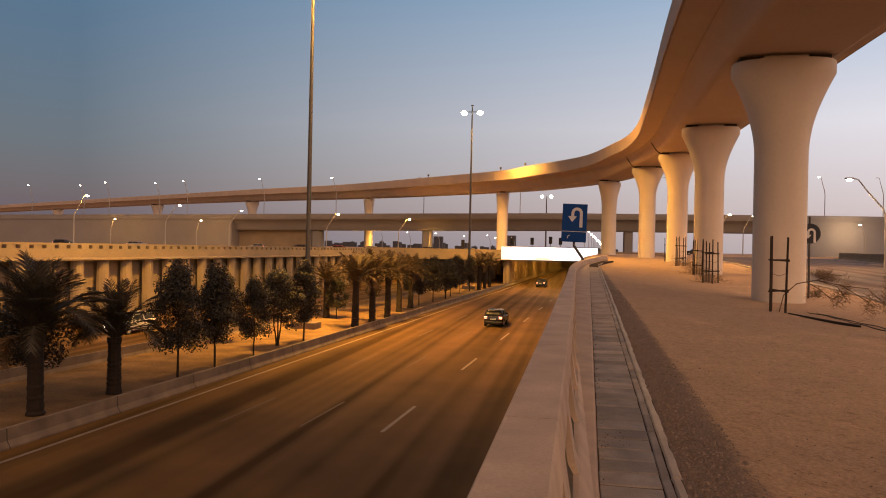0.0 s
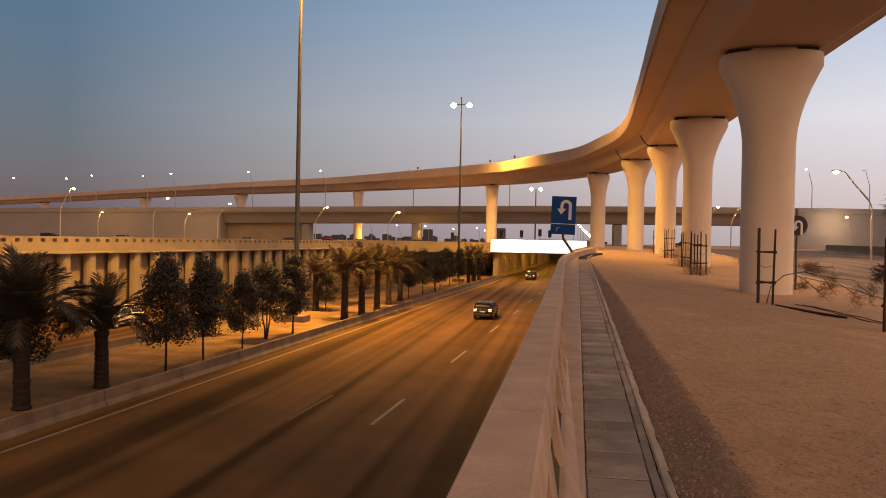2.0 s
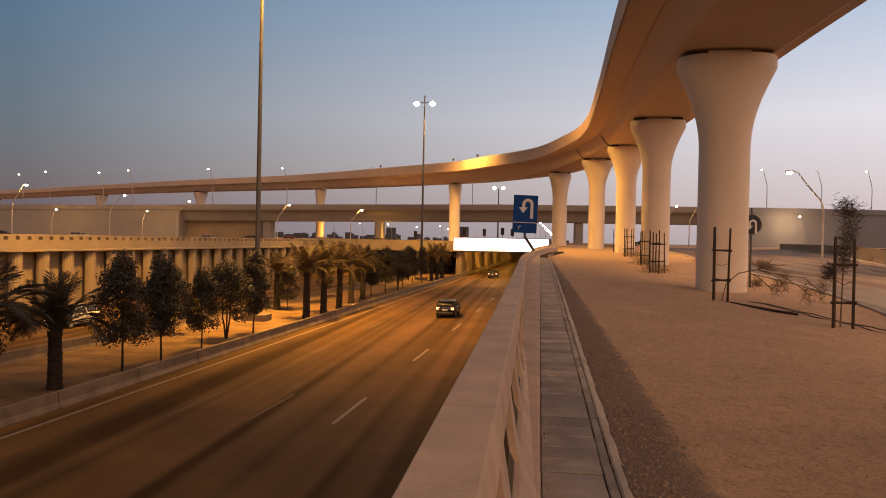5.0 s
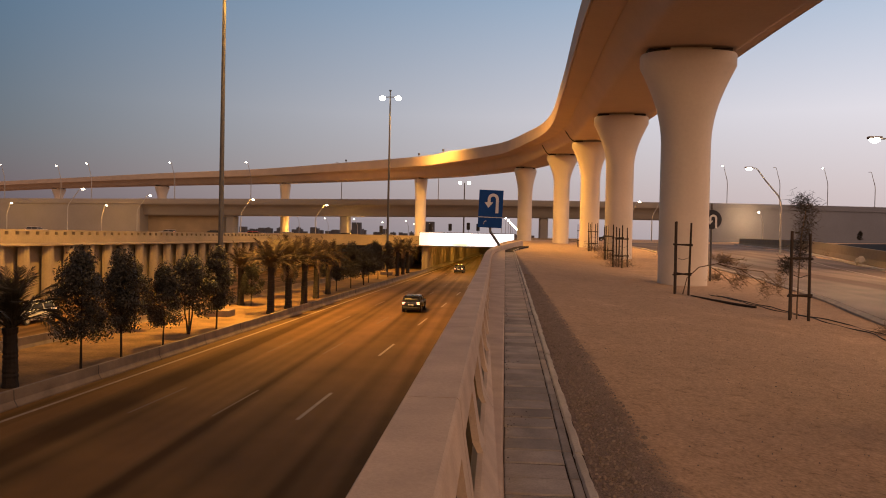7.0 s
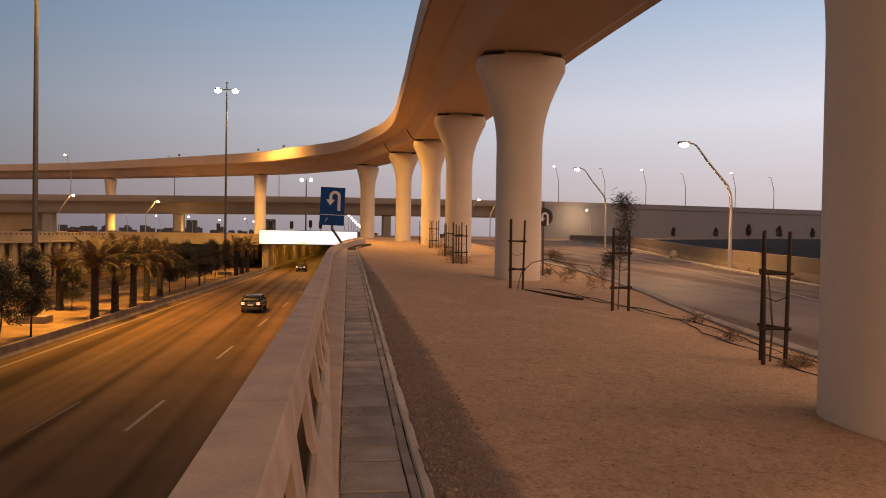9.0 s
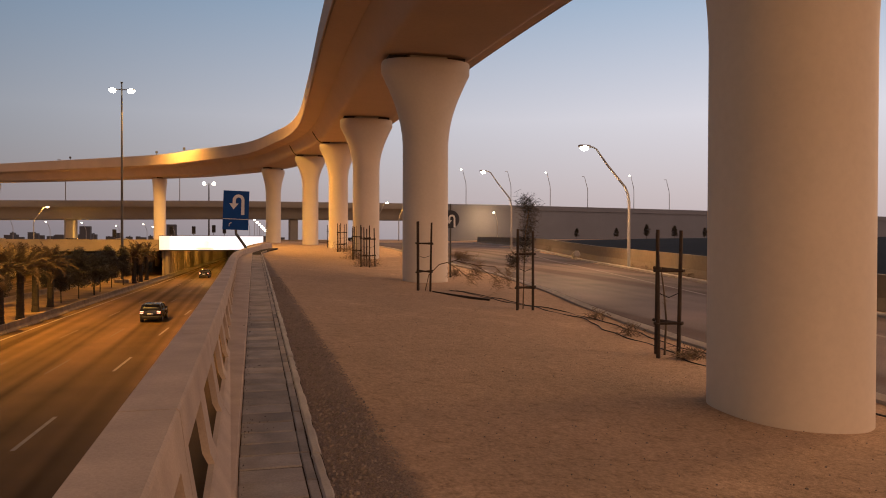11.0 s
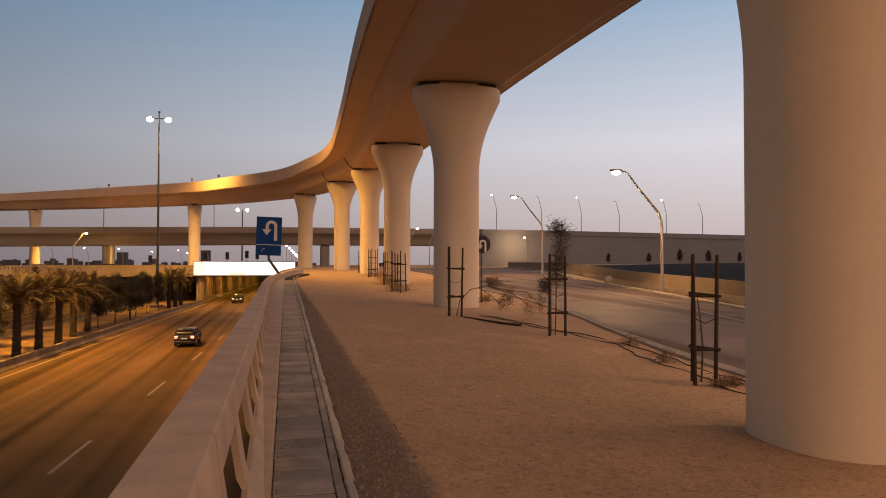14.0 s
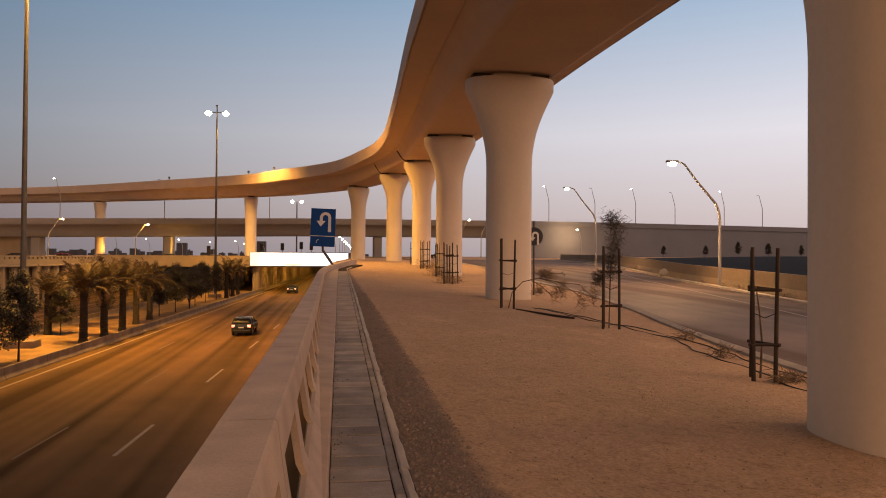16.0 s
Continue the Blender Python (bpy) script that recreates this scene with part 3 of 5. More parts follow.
def deepness(p):
    """The girder is deepest over the long span that clears the sunken road."""
    f = min(max((p.y - 62) / 80, 0), 1)
    g = min(max((p.y - 175) / 80, 0), 1)
    return 1 + 0.72 * f * f * (3 - 2 * f) - 0.45 * g * g * (3 - 2 * g)


flyover = thing("flyover", "curving tan concrete flyover on flared columns", "flyover", kind="structure")
half = [(1.62, 0.0), (1.78, 0.03), (1.9, 0.11), (2.05, 0.3), (2.25, 0.62), (2.42, 0.84), (2.62, 0.98), (2.64, 0.98), (2.64, 1.01), (2.68, 1.01), (2.68, 0.99), (3.72, 1.15), (3.75, 1.2), (3.75, 1.42)]
deck_section = [(-a, b) for a, b in reversed(half)] + half
bm = bmesh.new()
sweep(bm, DECK, deck_section, grow=girth, depth=deepness)
girder = part("girder", bm, CONCRETE, flyover, smooth=True)
girder.data.set_sharp_from_angle(angle=radians(32))
for s in (-1, 1):
    bm = bmesh.new()
    sec = [(s * 3.81, 1.16), (s * 3.81, 2.25), (s * 3.76, 2.3), (s * 3.56, 2.3), (s * 3.5, 1.42), (s * 3.76, 1.42), (s * 3.76, 1.16)]
    sweep(bm, DECK, sec if s < 0 else sec[::-1], grow=girth, depth=deepness)
    part("edge_barrier", bm, CONCRETE, flyover)


def column_mesh(height, g=1.0):
    """Rounded shaft that opens into a wide head across the deck; base at z = 0, head towards +-x."""
    bm = bmesh.new()
    N, top = 48, height / g
    prof = [(0.0, 0.87, 0.83)] + [(z, 0.87, 0.83) for z in span(0.4, top - 3.4, 1.0)]
    for k in range(1, 17):
        f = k / 16
        prof.append((top - 3.4 + 2.95 * f, 0.87 + 0.84 * (1 - math.cos(f * math.pi / 2)) ** 1.12, 0.83 + 0.17 * f * f))
    prof += [(top - 0.42, 1.72, 1.01), (top - 0.06, 1.72, 1.01), (top, 1.69, 0.98)]
    prof = [(z * g, a * g, b * g) for z, a, b in prof]
    rings = []
    for z, a, b in prof:
        e = 2.0 / 2.35
        ring = []
        for k in range(N):
            th = 2 * math.pi * k / N
            c, s = math.cos(th), math.sin(th)
            ring.append(bm.verts.new((a * math.copysign(abs(c) ** e, c), b * math.copysign(abs(s) ** e, s), z)))
        rings.append(ring)
    for r0, r1 in zip(rings, rings[1:]):
        for k in range(N):
            bm.faces.new((r0[k], r0[(k + 1) % N], r1[(k + 1) % N], r1[k]))
    bm.faces.new(rings[-1])
    bm.faces.new(rings[0][::-1])
    return bm


COLUMNS = [2, 3, 4, 5, 6, 7, 8, 10, 11, 12, 13, 14]
for i in COLUMNS:
    p, side_v, up_v = DECK[14 * i]
    turn = math.degrees(math.atan2(side_v.y, side_v.x))
    turn += {8: 38, 10: 55, 11: 40}.get(i, 0)
    base = land_z(p.x, p.y) if p.x > -20 else 0.6
    if PORTAL_Y > p.y and left_wall_x(p.y) < p.x < right_wall_x(p.y):
        base = ROAD_Z
    base -= 0.12
    g = girth(p)
    height = p.z - 0.2 * g - base
    col = thing("column", "pale concrete flyover column with a flared head", "column", "flyover columns", (p.x, p.y, base), turn, kind="structure")
    shaft = part("shaft", column_mesh(height, g), COLUMN, col, smooth=True)
    shaft.data.set_sharp_from_angle(angle=radians(28))
    part("shear_block", boxed((-0.72 * g, -0.55 * g, height), (0.72 * g, 0.55 * g, height + 0.21 * g)), COLUMN, col)
    for s in (-1, 1):
        part("bearing", boxed(((s * 1.15 - 0.33) * g, -0.4 * g, height), ((s * 1.15 + 0.33) * g, 0.4 * g, height + 0.21 * g)), BEARING, col, "dark bridge bearing")

for i in (6, 7):
    p, side_v, up_v = DECK[14 * i]
    g, dp = girth(p), deepness(p)
    back = Vector((side_v.y, -side_v.x, 0)) * 0.75 * g
    pts = [p + side_v * a * g + up_v * b * dp + back for a, b in ((-2.72, 1.0), (-2.5, 0.98), (-2.32, 0.62), (-2.0, 0.14), (-1.72, -0.1), (-1.55, -0.2))]
    part("drain_pipe", tubed(pts, 0.055, 7), BEARING, flyover, "dark drain pipe")

# ---------------------------------------------------------------- portal, bridge and billboards
bridge = thing("bridge", "tan concrete bridge over the sunken road, with a parapet", "bridge", kind="structure")
x0, x1 = left_wall_x(PORTAL_Y) - 2, right_wall_x(PORTAL_Y) + 12
part("edge_beam", boxed((x0, PORTAL_Y, -0.55), (x1, PORTAL_Y + 0.8, 0.45)), WALL, bridge)
part("parapet", boxed((x0, PORTAL_Y + 0.15, 0.45), (x1, PORTAL_Y + 0.5, 1.75)), WALL, bridge)
part("slab", boxed((x0, PORTAL_Y + 0.8, -0.5), (x1 + 20, TUNNEL_END, 0.3)), WALL, bridge)
bm = bmesh.new()
sweep(bm, line_stations([(median_x(y) - 1.5, y) for y in span(PORTAL_Y + 1, TUNNEL_END, 12)]), [(-0.5, ROAD_Z), (0.2, ROAD_Z), (0.2, -0.5), (-0.5, -0.5)])
part("dividing_wall", bm, WALL, bridge)
for k in range(30):
    y = PORTAL_Y + 1.2 + 3.3 * k
    part("inner_pile", tubed([(median_x(y) - 1.1, y, ROAD_Z), (median_x(y) - 1.1, y, -0.5)], 0.62, 12), WALL, bridge)
for k in range(6):
    y = PORTAL_Y + 1 + 9 * k
    part("pier", tubed([(far_barrier_x(y), y, ROAD_Z), (far_barrier_x(y), y, -0.5)], 0.75, 14), WALL, bridge)
part("end_wall", boxed((x0, TUNNEL_END - 1, ROAD_Z), (x1 + 20, TUNNEL_END, 0)), WALL, bridge)
for k, (yy, xx) in enumerate([(164, -8.5), (183, -8.0), (205, -6.5), (232, -5), (264, -3), (300, -1), (163, -38), (190, -40)]):
    lamp_light("underpass_light", (xx + 0.0, yy, -1.3), 1700, SODIUM, 0.3)

billboard = thing("billboard", "long lit advertising screen on the bridge edge, mostly white", "billboard", at=(0, PORTAL_Y - 0.35, 0))
part("frame", boxed((-16.05, 0.0, -0.4), (4.3, 0.3, 2.57)), BLACK, billboard)
part("screen", boxed((-15.95, -0.03, -0.28), (-14.0, -0.004, 2.45)), SCREENPINK, billboard, "glowing pinkish screen panel")
panel_w = part("screen", boxed((-13.98, -0.03, -0.28), (4.2, -0.004, 2.45)), SCREEN, billboard, "glowing white screen panel")
part("motif", boxed((-9.0, -0.04, -0.2), (-5.6, -0.034, 0.15)), SCREENGREEN, panel_w, "dim green strip of a picture")
bm = bmesh.new()
bmesh.ops.create_cone(bm, cap_ends=True, segments=20, radius1=0.62, radius2=0.62, depth=0.006, matrix=Matrix.Translation((-7.0, -0.037, 0.95)) @ Matrix.Rotation(math.pi / 2, 4, "X") @ Matrix.Diagonal((1.2, 1, 1, 1)))
part("motif", bm, SCREENBLUE, panel_w, "pale blue round shape of a picture")
bm = bmesh.new()
bmesh.ops.create_cone(bm, cap_ends=True, segments=20, radius1=0.22, radius2=0.22, depth=0.006, matrix=Matrix.Translation((-12.2, -0.037, 0.75)) @ Matrix.Rotation(math.pi / 2, 4, "X") @ Matrix.Diagonal((4.6, 1, 1, 1)))
part("motif", bm, SCREENPINK, panel_w, "pale streak of a picture")

# ---------------------------------------------------------------- straight viaduct and its walled ramps
VY = 186.0
viaduct = thing("viaduct", "straight concrete viaduct crossing behind the flyover", "viaduct", kind="structure")
bm = bmesh.new()


def viaduct_z(x):
    return 10.0 + (x + 92) * 0.0142 if x < -5 else 11.235 + (x + 5) * 0.002 if x < 60 else 11.365 - 0.0075 * (x - 60) - 0.00004 * (x - 60) ** 2


vs = [(Vector((x, VY, viaduct_z(x))), Vector((0, 1, 0)), Vector((0, 0, 1))) for x in span(-93, 46, 6)]
sweep(bm, vs, [(0, 0), (0, -1.25), (0.15, -1.5), (1.2, -1.85), (1.9, -2.4), (2.35, -3.2), (2.6, -4.0), (2.9, -4.3), (8.6, -4.3), (9.2, -2.4), (11.2, -1.4), (11.2, 0), (10.8, 0), (10.8, -1), (0.4, -1), (0.4, 0)][::-1])
beam = part("girder", bm, MSE, viaduct, smooth=True)
beam.data.set_sharp_from_angle(angle=radians(40))
for xx in (-39.4, 12.6, 47.0, -70):
    bm = bmesh.new()
    box(bm, (xx - 1.1, VY + 3.5, 0.6), (xx + 1.1, VY + 7.5, viaduct_z(xx) - 4.2), 0.3)
    part("pier", bm, MSE, viaduct)


def ramp_wall(name, xa, xb, zfun, label, material):
    w = thing(name, label, "ramp wall", kind="structure")
    stn = [(Vector((x, VY, 0)), Vector((0, 1, 0)), Vector((0, 0, 1)), zfun(x)) for x in span(xa, xb, 8)]
    for nm in ("wall", "coping"):
        bm = bmesh.new()
        rings = []
        for p, s, u, z in stn:
            if nm == "wall":
                pts = [(0.25, 0.3), (11, 0.3), (11, z - 0.9), (0.25, z - 0.9)]
            else:
                pts = [(0.0, z - 1.25), (0.45, z - 1.25), (0.45, z), (0.0, z)]
            rings.append([bm.verts.new((p.x, p.y + a, b)) for a, b in pts])
        for r0, r1 in zip(rings, rings[1:]):
            for k in range(4):
                bm.faces.new((r0[k], r1[k], r1[(k + 1) % 4], r0[(k + 1) % 4]))
        bm.faces.new(rings[0])
        bm.faces.new(rings[-1][::-1])
        part(nm, bm, material, w)
    return w


ramp_wall("ramp_wall_west", -420, -93, lambda x: 9.9 + (x + 93) * 0.0135, "long tan panelled ramp wall under the highway", MSE)
# abutment takes the browner wall material; sodium light is put in that colour
part("abutment", boxed((-93.0, VY + 5.0, 0.5), (-73.0, VY + 10.5, 6.6), 0.05), WALL, viaduct)
ramp_wall("ramp_wall_east", 46, 420, lambda x: max(2.6, viaduct_z(x)), "long panelled ramp wall with a coping, its shade put in a grey-blue colour", MSE_EAST)

# ---------------------------------------------------------------- roadside parapet of cast panels
PANEL = 3.078


def parapet_top(y):
    return 0.98 - 0.0075 * (y - 2.3) if y < 8 else 0.937 + 0.00021 * (y - 8) ** 2


def face_x(d):
    """How far the battered inner face stands out at depth d under the cap's edge."""
    return 0.152 * d if d < 0.56 else min(0.262, 0.085 + 0.55 * (d - 0.56))


def parapet_panel(solid=False):
    p = thing("parapet_panel", "pale concrete parapet panel, closed, under a wide cap" if solid else "pale concrete parapet panel with slanted openings under a wide cap", "parapet", "parapet panels")
    L = PANEL - 0.016

    def run(a, b):
        return [(Vector((0, y, 0)), Vector((1, 0, 0)), Vector((0, 0, 1))) for y in (a, b)]

    def piece(name, a, b, sec, material=PARAPET, label=""):
        bm = bmesh.new()
        sweep(bm, run(a, b), sec)
        part(name, bm, material, p, label)

    piece("cap", 0.0, L, [(-0.272, -0.20), (-0.25, -0.22), (face_x(0.215), -0.215), (0.008, -0.024), (0.003, -0.010), (-0.008, 0.0), (-0.262, 0.0), (-0.272, -0.012)])
    piece("joint_filler", L, PANEL, [(-0.266, -0.20), (-0.25, -0.215), (0.026, -0.20), (0.003, -0.028), (-0.002, -0.013), (-0.012, -0.004), (-0.258, -0.004), (-0.268, -0.018)], RUBBER, "dark joint filler")
    # the lower wall, with a sill that falls towards the road
    low = [(face_x(d), -d) for d in (0.86, 0.78, 0.70, 0.64)]
    piece("plinth", 0.0, L, [(0.21, -1.5), (0.27, -1.5), (0.262, -0.90)] + low + [(0.112, -0.628), (0.076, -0.628), (0.11, -0.72), (0.19, -0.88)])
    piece("joint_filler", L, PANEL, [(0.21, -1.4), (0.262, -1.4), (0.256, -0.90)] + [(x - 0.005, z) for x, z in low] + [(0.08, -0.64), (0.112, -0.73), (0.2, -0.9)], RUBBER, "dark joint filler")
    for a, b in ((0.0, L),) if solid else ((0.0, 0.16), (1.26, 1.62), (2.80, L)):
        piece("post", a, b, [(0.076, -0.632), (0.118, -0.632), (face_x(0.56) + 0.003, -0.56), (face_x(0.215) - 0.001, -0.214), (face_x(0.215) - 0.05, -0.214), (0.04, -0.56)])
    return p


def parapet_pose(k):
    y0, y1 = 2.3 + PANEL * k, 2.3 + PANEL * (k + 1)
    x0, x1 = parapet_x(y0), parapet_x(y1)
    z0, z1 = parapet_top(y0), parapet_top(y1)
    return pose(x0, y0, z0, math.degrees(math.atan2(z1 - z0, PANEL)), 0, -math.degrees(math.atan2(x1 - x0, PANEL)))


panel = parapet_panel()
panel.matrix_world = parapet_pose(-4)
for k in range(-3, 13):
    copy_thing(panel, parapet_pose(k))
closed = parapet_panel(True)
closed.matrix_world = parapet_pose(13)
for k in range(14, 19):
    copy_thing(closed, parapet_pose(k))

bm = bmesh.new()
prev = None
for y in span(-8, 52, 1.0):
    g, px, wx = ground_z(0, y), parapet_x(y), walk_x(y)
    zt = g + 0.075
    xt = px + face_x(parapet_top(y) - zt) - 0.004
    ring = [bm.verts.new(p) for p in ((xt - 0.03, y, zt), (xt, y, zt), (max(xt + 0.004, wx + 0.236), y, g + 0.068), (max(xt + 0.01, wx + 0.262), y, g + 0.05), (max(xt + 0.01, wx + 0.262), y, g - 0.25), (xt - 0.03, y, g - 0.25))]
    if prev:
        for k in range(6):
            bm.faces.new((prev[k], ring[k], ring[(k + 1) % 6], prev[(k + 1) % 6]))
    prev = ring
tagged(link_mesh("parapet_footing", bm, PARAPET), "sloping concrete footing between the parapet and the pavers", "footing", kind="structure")

# ---------------------------------------------------------------- high masts and street lamps


def high_mast(x, y, top):
    m = thing("high_mast", "tall dark steel mast with two bright floodlights", "light mast", "high masts", (x, y, ROAD_Z + 0.12))
    h = top - ROAD_Z - 0.12
    # the shadow over the plinth is put in by this darkened material
    part("plinth", boxed((-1.1, -0.9, -0.1), (1.1, 0.9, 0.6), 0.05), BARRIER, m)
    part("pole", tubed([(0, 0, 0.5), (0, 0, h * 0.4), (0, 0, h - 0.2)], [0.24, 0.2, 0.13], 14), DARKMETAL, m)
    part("finial", tubed([(0, 0, h - 0.3), (0, 0, h + 0.9), (0, 0, h + 1.25)], [0.12, 0.1, 0.26], 10), DARKMETAL, m)
    part("crossarm", boxed((-1.2, -0.06, h - 0.1), (1.2, 0.06, h + 0.05), 0.02), DARKMETAL, m)
    for s in (-1, 1):
        f = part("floodlight", boxed((s * 1.5 - 0.55, -0.4, h - 0.05), (s * 1.5 + 0.55, 0.4, h + 0.12), 0.05), DARKMETAL, m)
        bm = bmesh.new()
        bmesh.ops.create_uvsphere(bm, u_segments=14, v_segments=8, radius=0.55, matrix=Matrix.Translation((s * 1.5, 0, h - 0.2)) @ Matrix.Diagonal((1.1, 0.9, 0.85, 1)))
        part("lens", bm, HEAD, f, "glowing lamp glass", True)
    return m


for x, y, z in MASTS:
    high_mast(x, y, z - 1.3)


def street_lamp(x, y, z, h, arm, turn, lit=True, far=True, name="street_lamp"):
    """Pole with a kinked, leaning upper part; arm: its reach towards local -x."""
    m = thing(name, "grey steel street lamp with a leaning arm" + (", lit" if lit else ", unlit"), "street lamp", "street lamps", (x, y, z), turn)
    r = 0.085 if not far else 0.11
    b = 0.62
    pts = [(0, 0, 0), (0, 0, h * 0.55), (-0.03 * arm, 0, h * b), (-0.10 * arm, 0, h * (b + 0.06)), (-0.55 * arm, 0, h * (b + 0.24)), (-0.82 * arm, 0, h * 0.985), (-0.9 * arm, 0, h), (-arm, 0, h)]
    part("pole", tubed(pts, [r, r * 0.85, r * 0.8, r * 0.8, r * 0.65, r * 0.55, r * 0.5, r * 0.5], 8), METAL, m)
    hd = part("head", boxed((-arm - 0.55, -0.13, h - 0.02), (-arm + 0.05, 0.13, h + 0.1), 0.03), METAL, m)
    if lit:
        s = 0.2 if not far else 0.25
        bm = bmesh.new()
        bmesh.ops.create_uvsphere(bm, u_segments=12, v_segments=8, radius=s, matrix=Matrix.Translation((-arm - 0.25, 0, h - 0.06)) @ Matrix.Diagonal((1.2, 0.9, 0.75, 1)))
        part("lens", bm, HEAD if not far else HEADFAR, hd, "glowing lamp glass", True)
    return m


# the last two posts stand out of view, added to carry those lights
for x, y, h, watts in SERVICE_LAMPS + [(13.8, -16.7, 6.0, 0)]:
    street_lamp(x, y, ground_z(x, y), h - ground_z(x, y), 2.3, 0, True, False)
# lamps on the viaduct and its ramps: x, height of the head, lit
for x, h, lit in [(-162, 18.2, 1), (-144.6, 18.2, 1), (-136.4, 19.1, 1), (-120.2, 19.0, 1), (-111.5, 19.7, 1), (-88, 20.3, 1), (-66.8, 20.7, 1), (-42, 20.9, 0), (-16, 21.0, 0), (22, 21.0, 0),
                  (58.8, 21.4, 1), (72, 21.1, 0), (83.9, 21.2, 1), (95.6, 20.3, 0), (110.5, 21.0, 1), (122.3, 20.0, 0), (141, 19.6, 0), (170, 18.8, 0), (205.6, 17.1, 0), (-190, 18.0, 1)]:
    z = viaduct_z(x) if x > -92 else 9.9 + (x + 93) * 0.0135
    street_lamp(x + 0.9, VY + 8, z - 1.0, h - z + 1.0, 1.2, 0, bool(lit))
# lamps along the streets at ground level: head x, y, head z, reach, lit
for x, y, h, arm in [(-81.3, 110, 9.46, -2.2), (-73, 125, 8.84, -2.6), (-67.9, 140, 8.65, -2.4), (-123.9, 180, 7.96, -1.0), (-98.6, 180, 7.86, -1.0), (-50.7, 150.5, 8.66, -2.3), (-38.3, 165, 8.37, -2.3),
                     (29.1, 150, 9.57, -1.6), (33.5, 150, 9.4, -1.6), (61.7, 175, 8.9, 0.8)]:
    street_lamp(x - 0.25 + abs(arm) * (1 if arm > 0 else -1), y, 0.6 if x < 0 else 1.6, h - (0.6 if x < 0 else 1.6), abs(arm), 0 if arm > 0 else 180)
for x, y, h, w in [(-81.5, 110, 9.2, 1800), (-70.0, 130, 8.4, 1800), (-124, 178, 7.6, 1300), (-98.6, 178, 7.6, 1300), (-50.9, 150.5, 8.3, 900), (-38.6, 164.6, 8.0, 1100), (-37.0, 189.2, 3.4, 700), (-55.6, 198.6, 3.4, 1100), (31.0, 150, 9.2, 1500)]:
    lamp_light("street_light", (x, y, h), w, SODIUM, 0.4)
lamp_light("street_light", (61.7, 181.5, 7.6), 3200, WARM, 0.4)
far_mast = thing("high_mast", "distant mast with a pair of white floodlights", "light mast", "high masts", (-11.0, 260, 1.3))
part("pole", tubed([(0, 0, 0), (0, 0, 19.5)], [0.3, 0.18], 8), DARKMETAL, far_mast)
for s in (-1.6, 1.6):
    bm = bmesh.new()
    bmesh.ops.create_uvsphere(bm, u_segments=10, v_segments=6, radius=0.62, matrix=Matrix.Translation((s, 0, 19.4)))
    part("floodlight", bm, HEADFAR, far_mast, "", True)
# lamps of the streets beyond the viaduct
for x, y, h in [(-96.0, 255, 8.6), (-72.0, 262, 8.4), (-70.0, 300, 8.2), (-54.0, 280, 7.6), (-46.0, 300, 7.0), (-40.0, 330, 8.2), (-33.0, 300, 6.6), (-29.0, 330, 7.2), (1.5, 300, 9.6), (6.0, 330, 9.4), (28.0, 300, 8.6), (38.0, 320, 8.2)]:
    street_lamp(x + 1.2, y, 0.9, h - 0.9, 1.2, 0)
# a distant string of lamps along the far road
for k in range(10):
    y = 341 * 3.7 ** (k / 9)
    x = y / 300 * (4.39 + (7.92 - 2700 / y) * 0.98)
    m = thing("street_lamp", "distant lit street lamp in a long row", "street lamp", "distant lamp row", (x, y, 1.2))
    part("pole", tubed([(0, 0, 0), (0, 0, 9.4)], [0.14, 0.1], 6), METAL, m)
    bm = bmesh.new()
    # radius grows with distance: each lamp's bloom is put into the lens size
    bmesh.ops.create_uvsphere(bm, u_segments=8, v_segments=6, radius=0.0014 * y, matrix=Matrix.Translation((0, 0, 9.58)))
    part("lens", bm, HEADFAR, m, "glowing lamp glass", True)

# ---------------------------------------------------------------- signs


def arrow_uturn(bm, cx, cz, s, y):
    """U-turn arrow in the xz plane: stem right, bend on top, head on the left."""
    def quad(a, b, c, d):
        bm.faces.new([bm.verts.new((cx + p[0] * s, y, cz + p[1] * s)) for p in (a, b, c, d)])
    w, r = 0.11, 0.20
    quad((r - w / 2 + 0.06, -0.62), (r + w / 2 + 0.12, -0.62), (r + w / 2 + 0.1, 0.15), (r - w / 2 + 0.06, 0.15))
    n = 10
    for k in range(n):
        a0, a1 = math.pi * k / n, math.pi * (k + 1) / n
        ri, ro = r - w / 2, r + w / 2 + 0.05
        c0 = 0.055
        quad((c0 + ri * math.cos(a0), 0.15 + ri * math.sin(a0)), (c0 + ro * math.cos(a0), 0.15 + ro * math.sin(a0)), (c0 + ro * math.cos(a1), 0.15 + ro * math.sin(a1)), (c0 + ri * math.cos(a1), 0.15 + ri * math.sin(a1)))
    quad((0.055 - r - w / 2 - 0.05, -0.05), (0.055 - r + w / 2, -0.05), (0.055 - r + w / 2, 0.16), (0.055 - r - w / 2 - 0.05, 0.16))
    bm.faces.new([bm.verts.new((cx + p[0] * s, y, cz + p[1] * s)) for p in ((-0.42, -0.03), (0.06, -0.03), (-0.19, -0.34))])
    return bm


sign = thing("road_sign", "blue rectangular u-turn sign leaning on a bent dark post", "road sign", at=(0.46, 46.0, parapet_top(46.0)), turn=-3)
part("post", tubed([(0, 0.05, -0.1), (-0.07, 0.05, 0.1), (-0.62, 0.07, 0.9), (-0.63, 0.08, 1.3), (-0.56, 0.08, 3.2)], 0.085, 8), DARKMETAL, sign)
board = part("board", boxed((-0.61, -0.03, -0.95), (0.61, 0.0, 0.95), 0.01), BLUE, sign, "blue enamelled board")
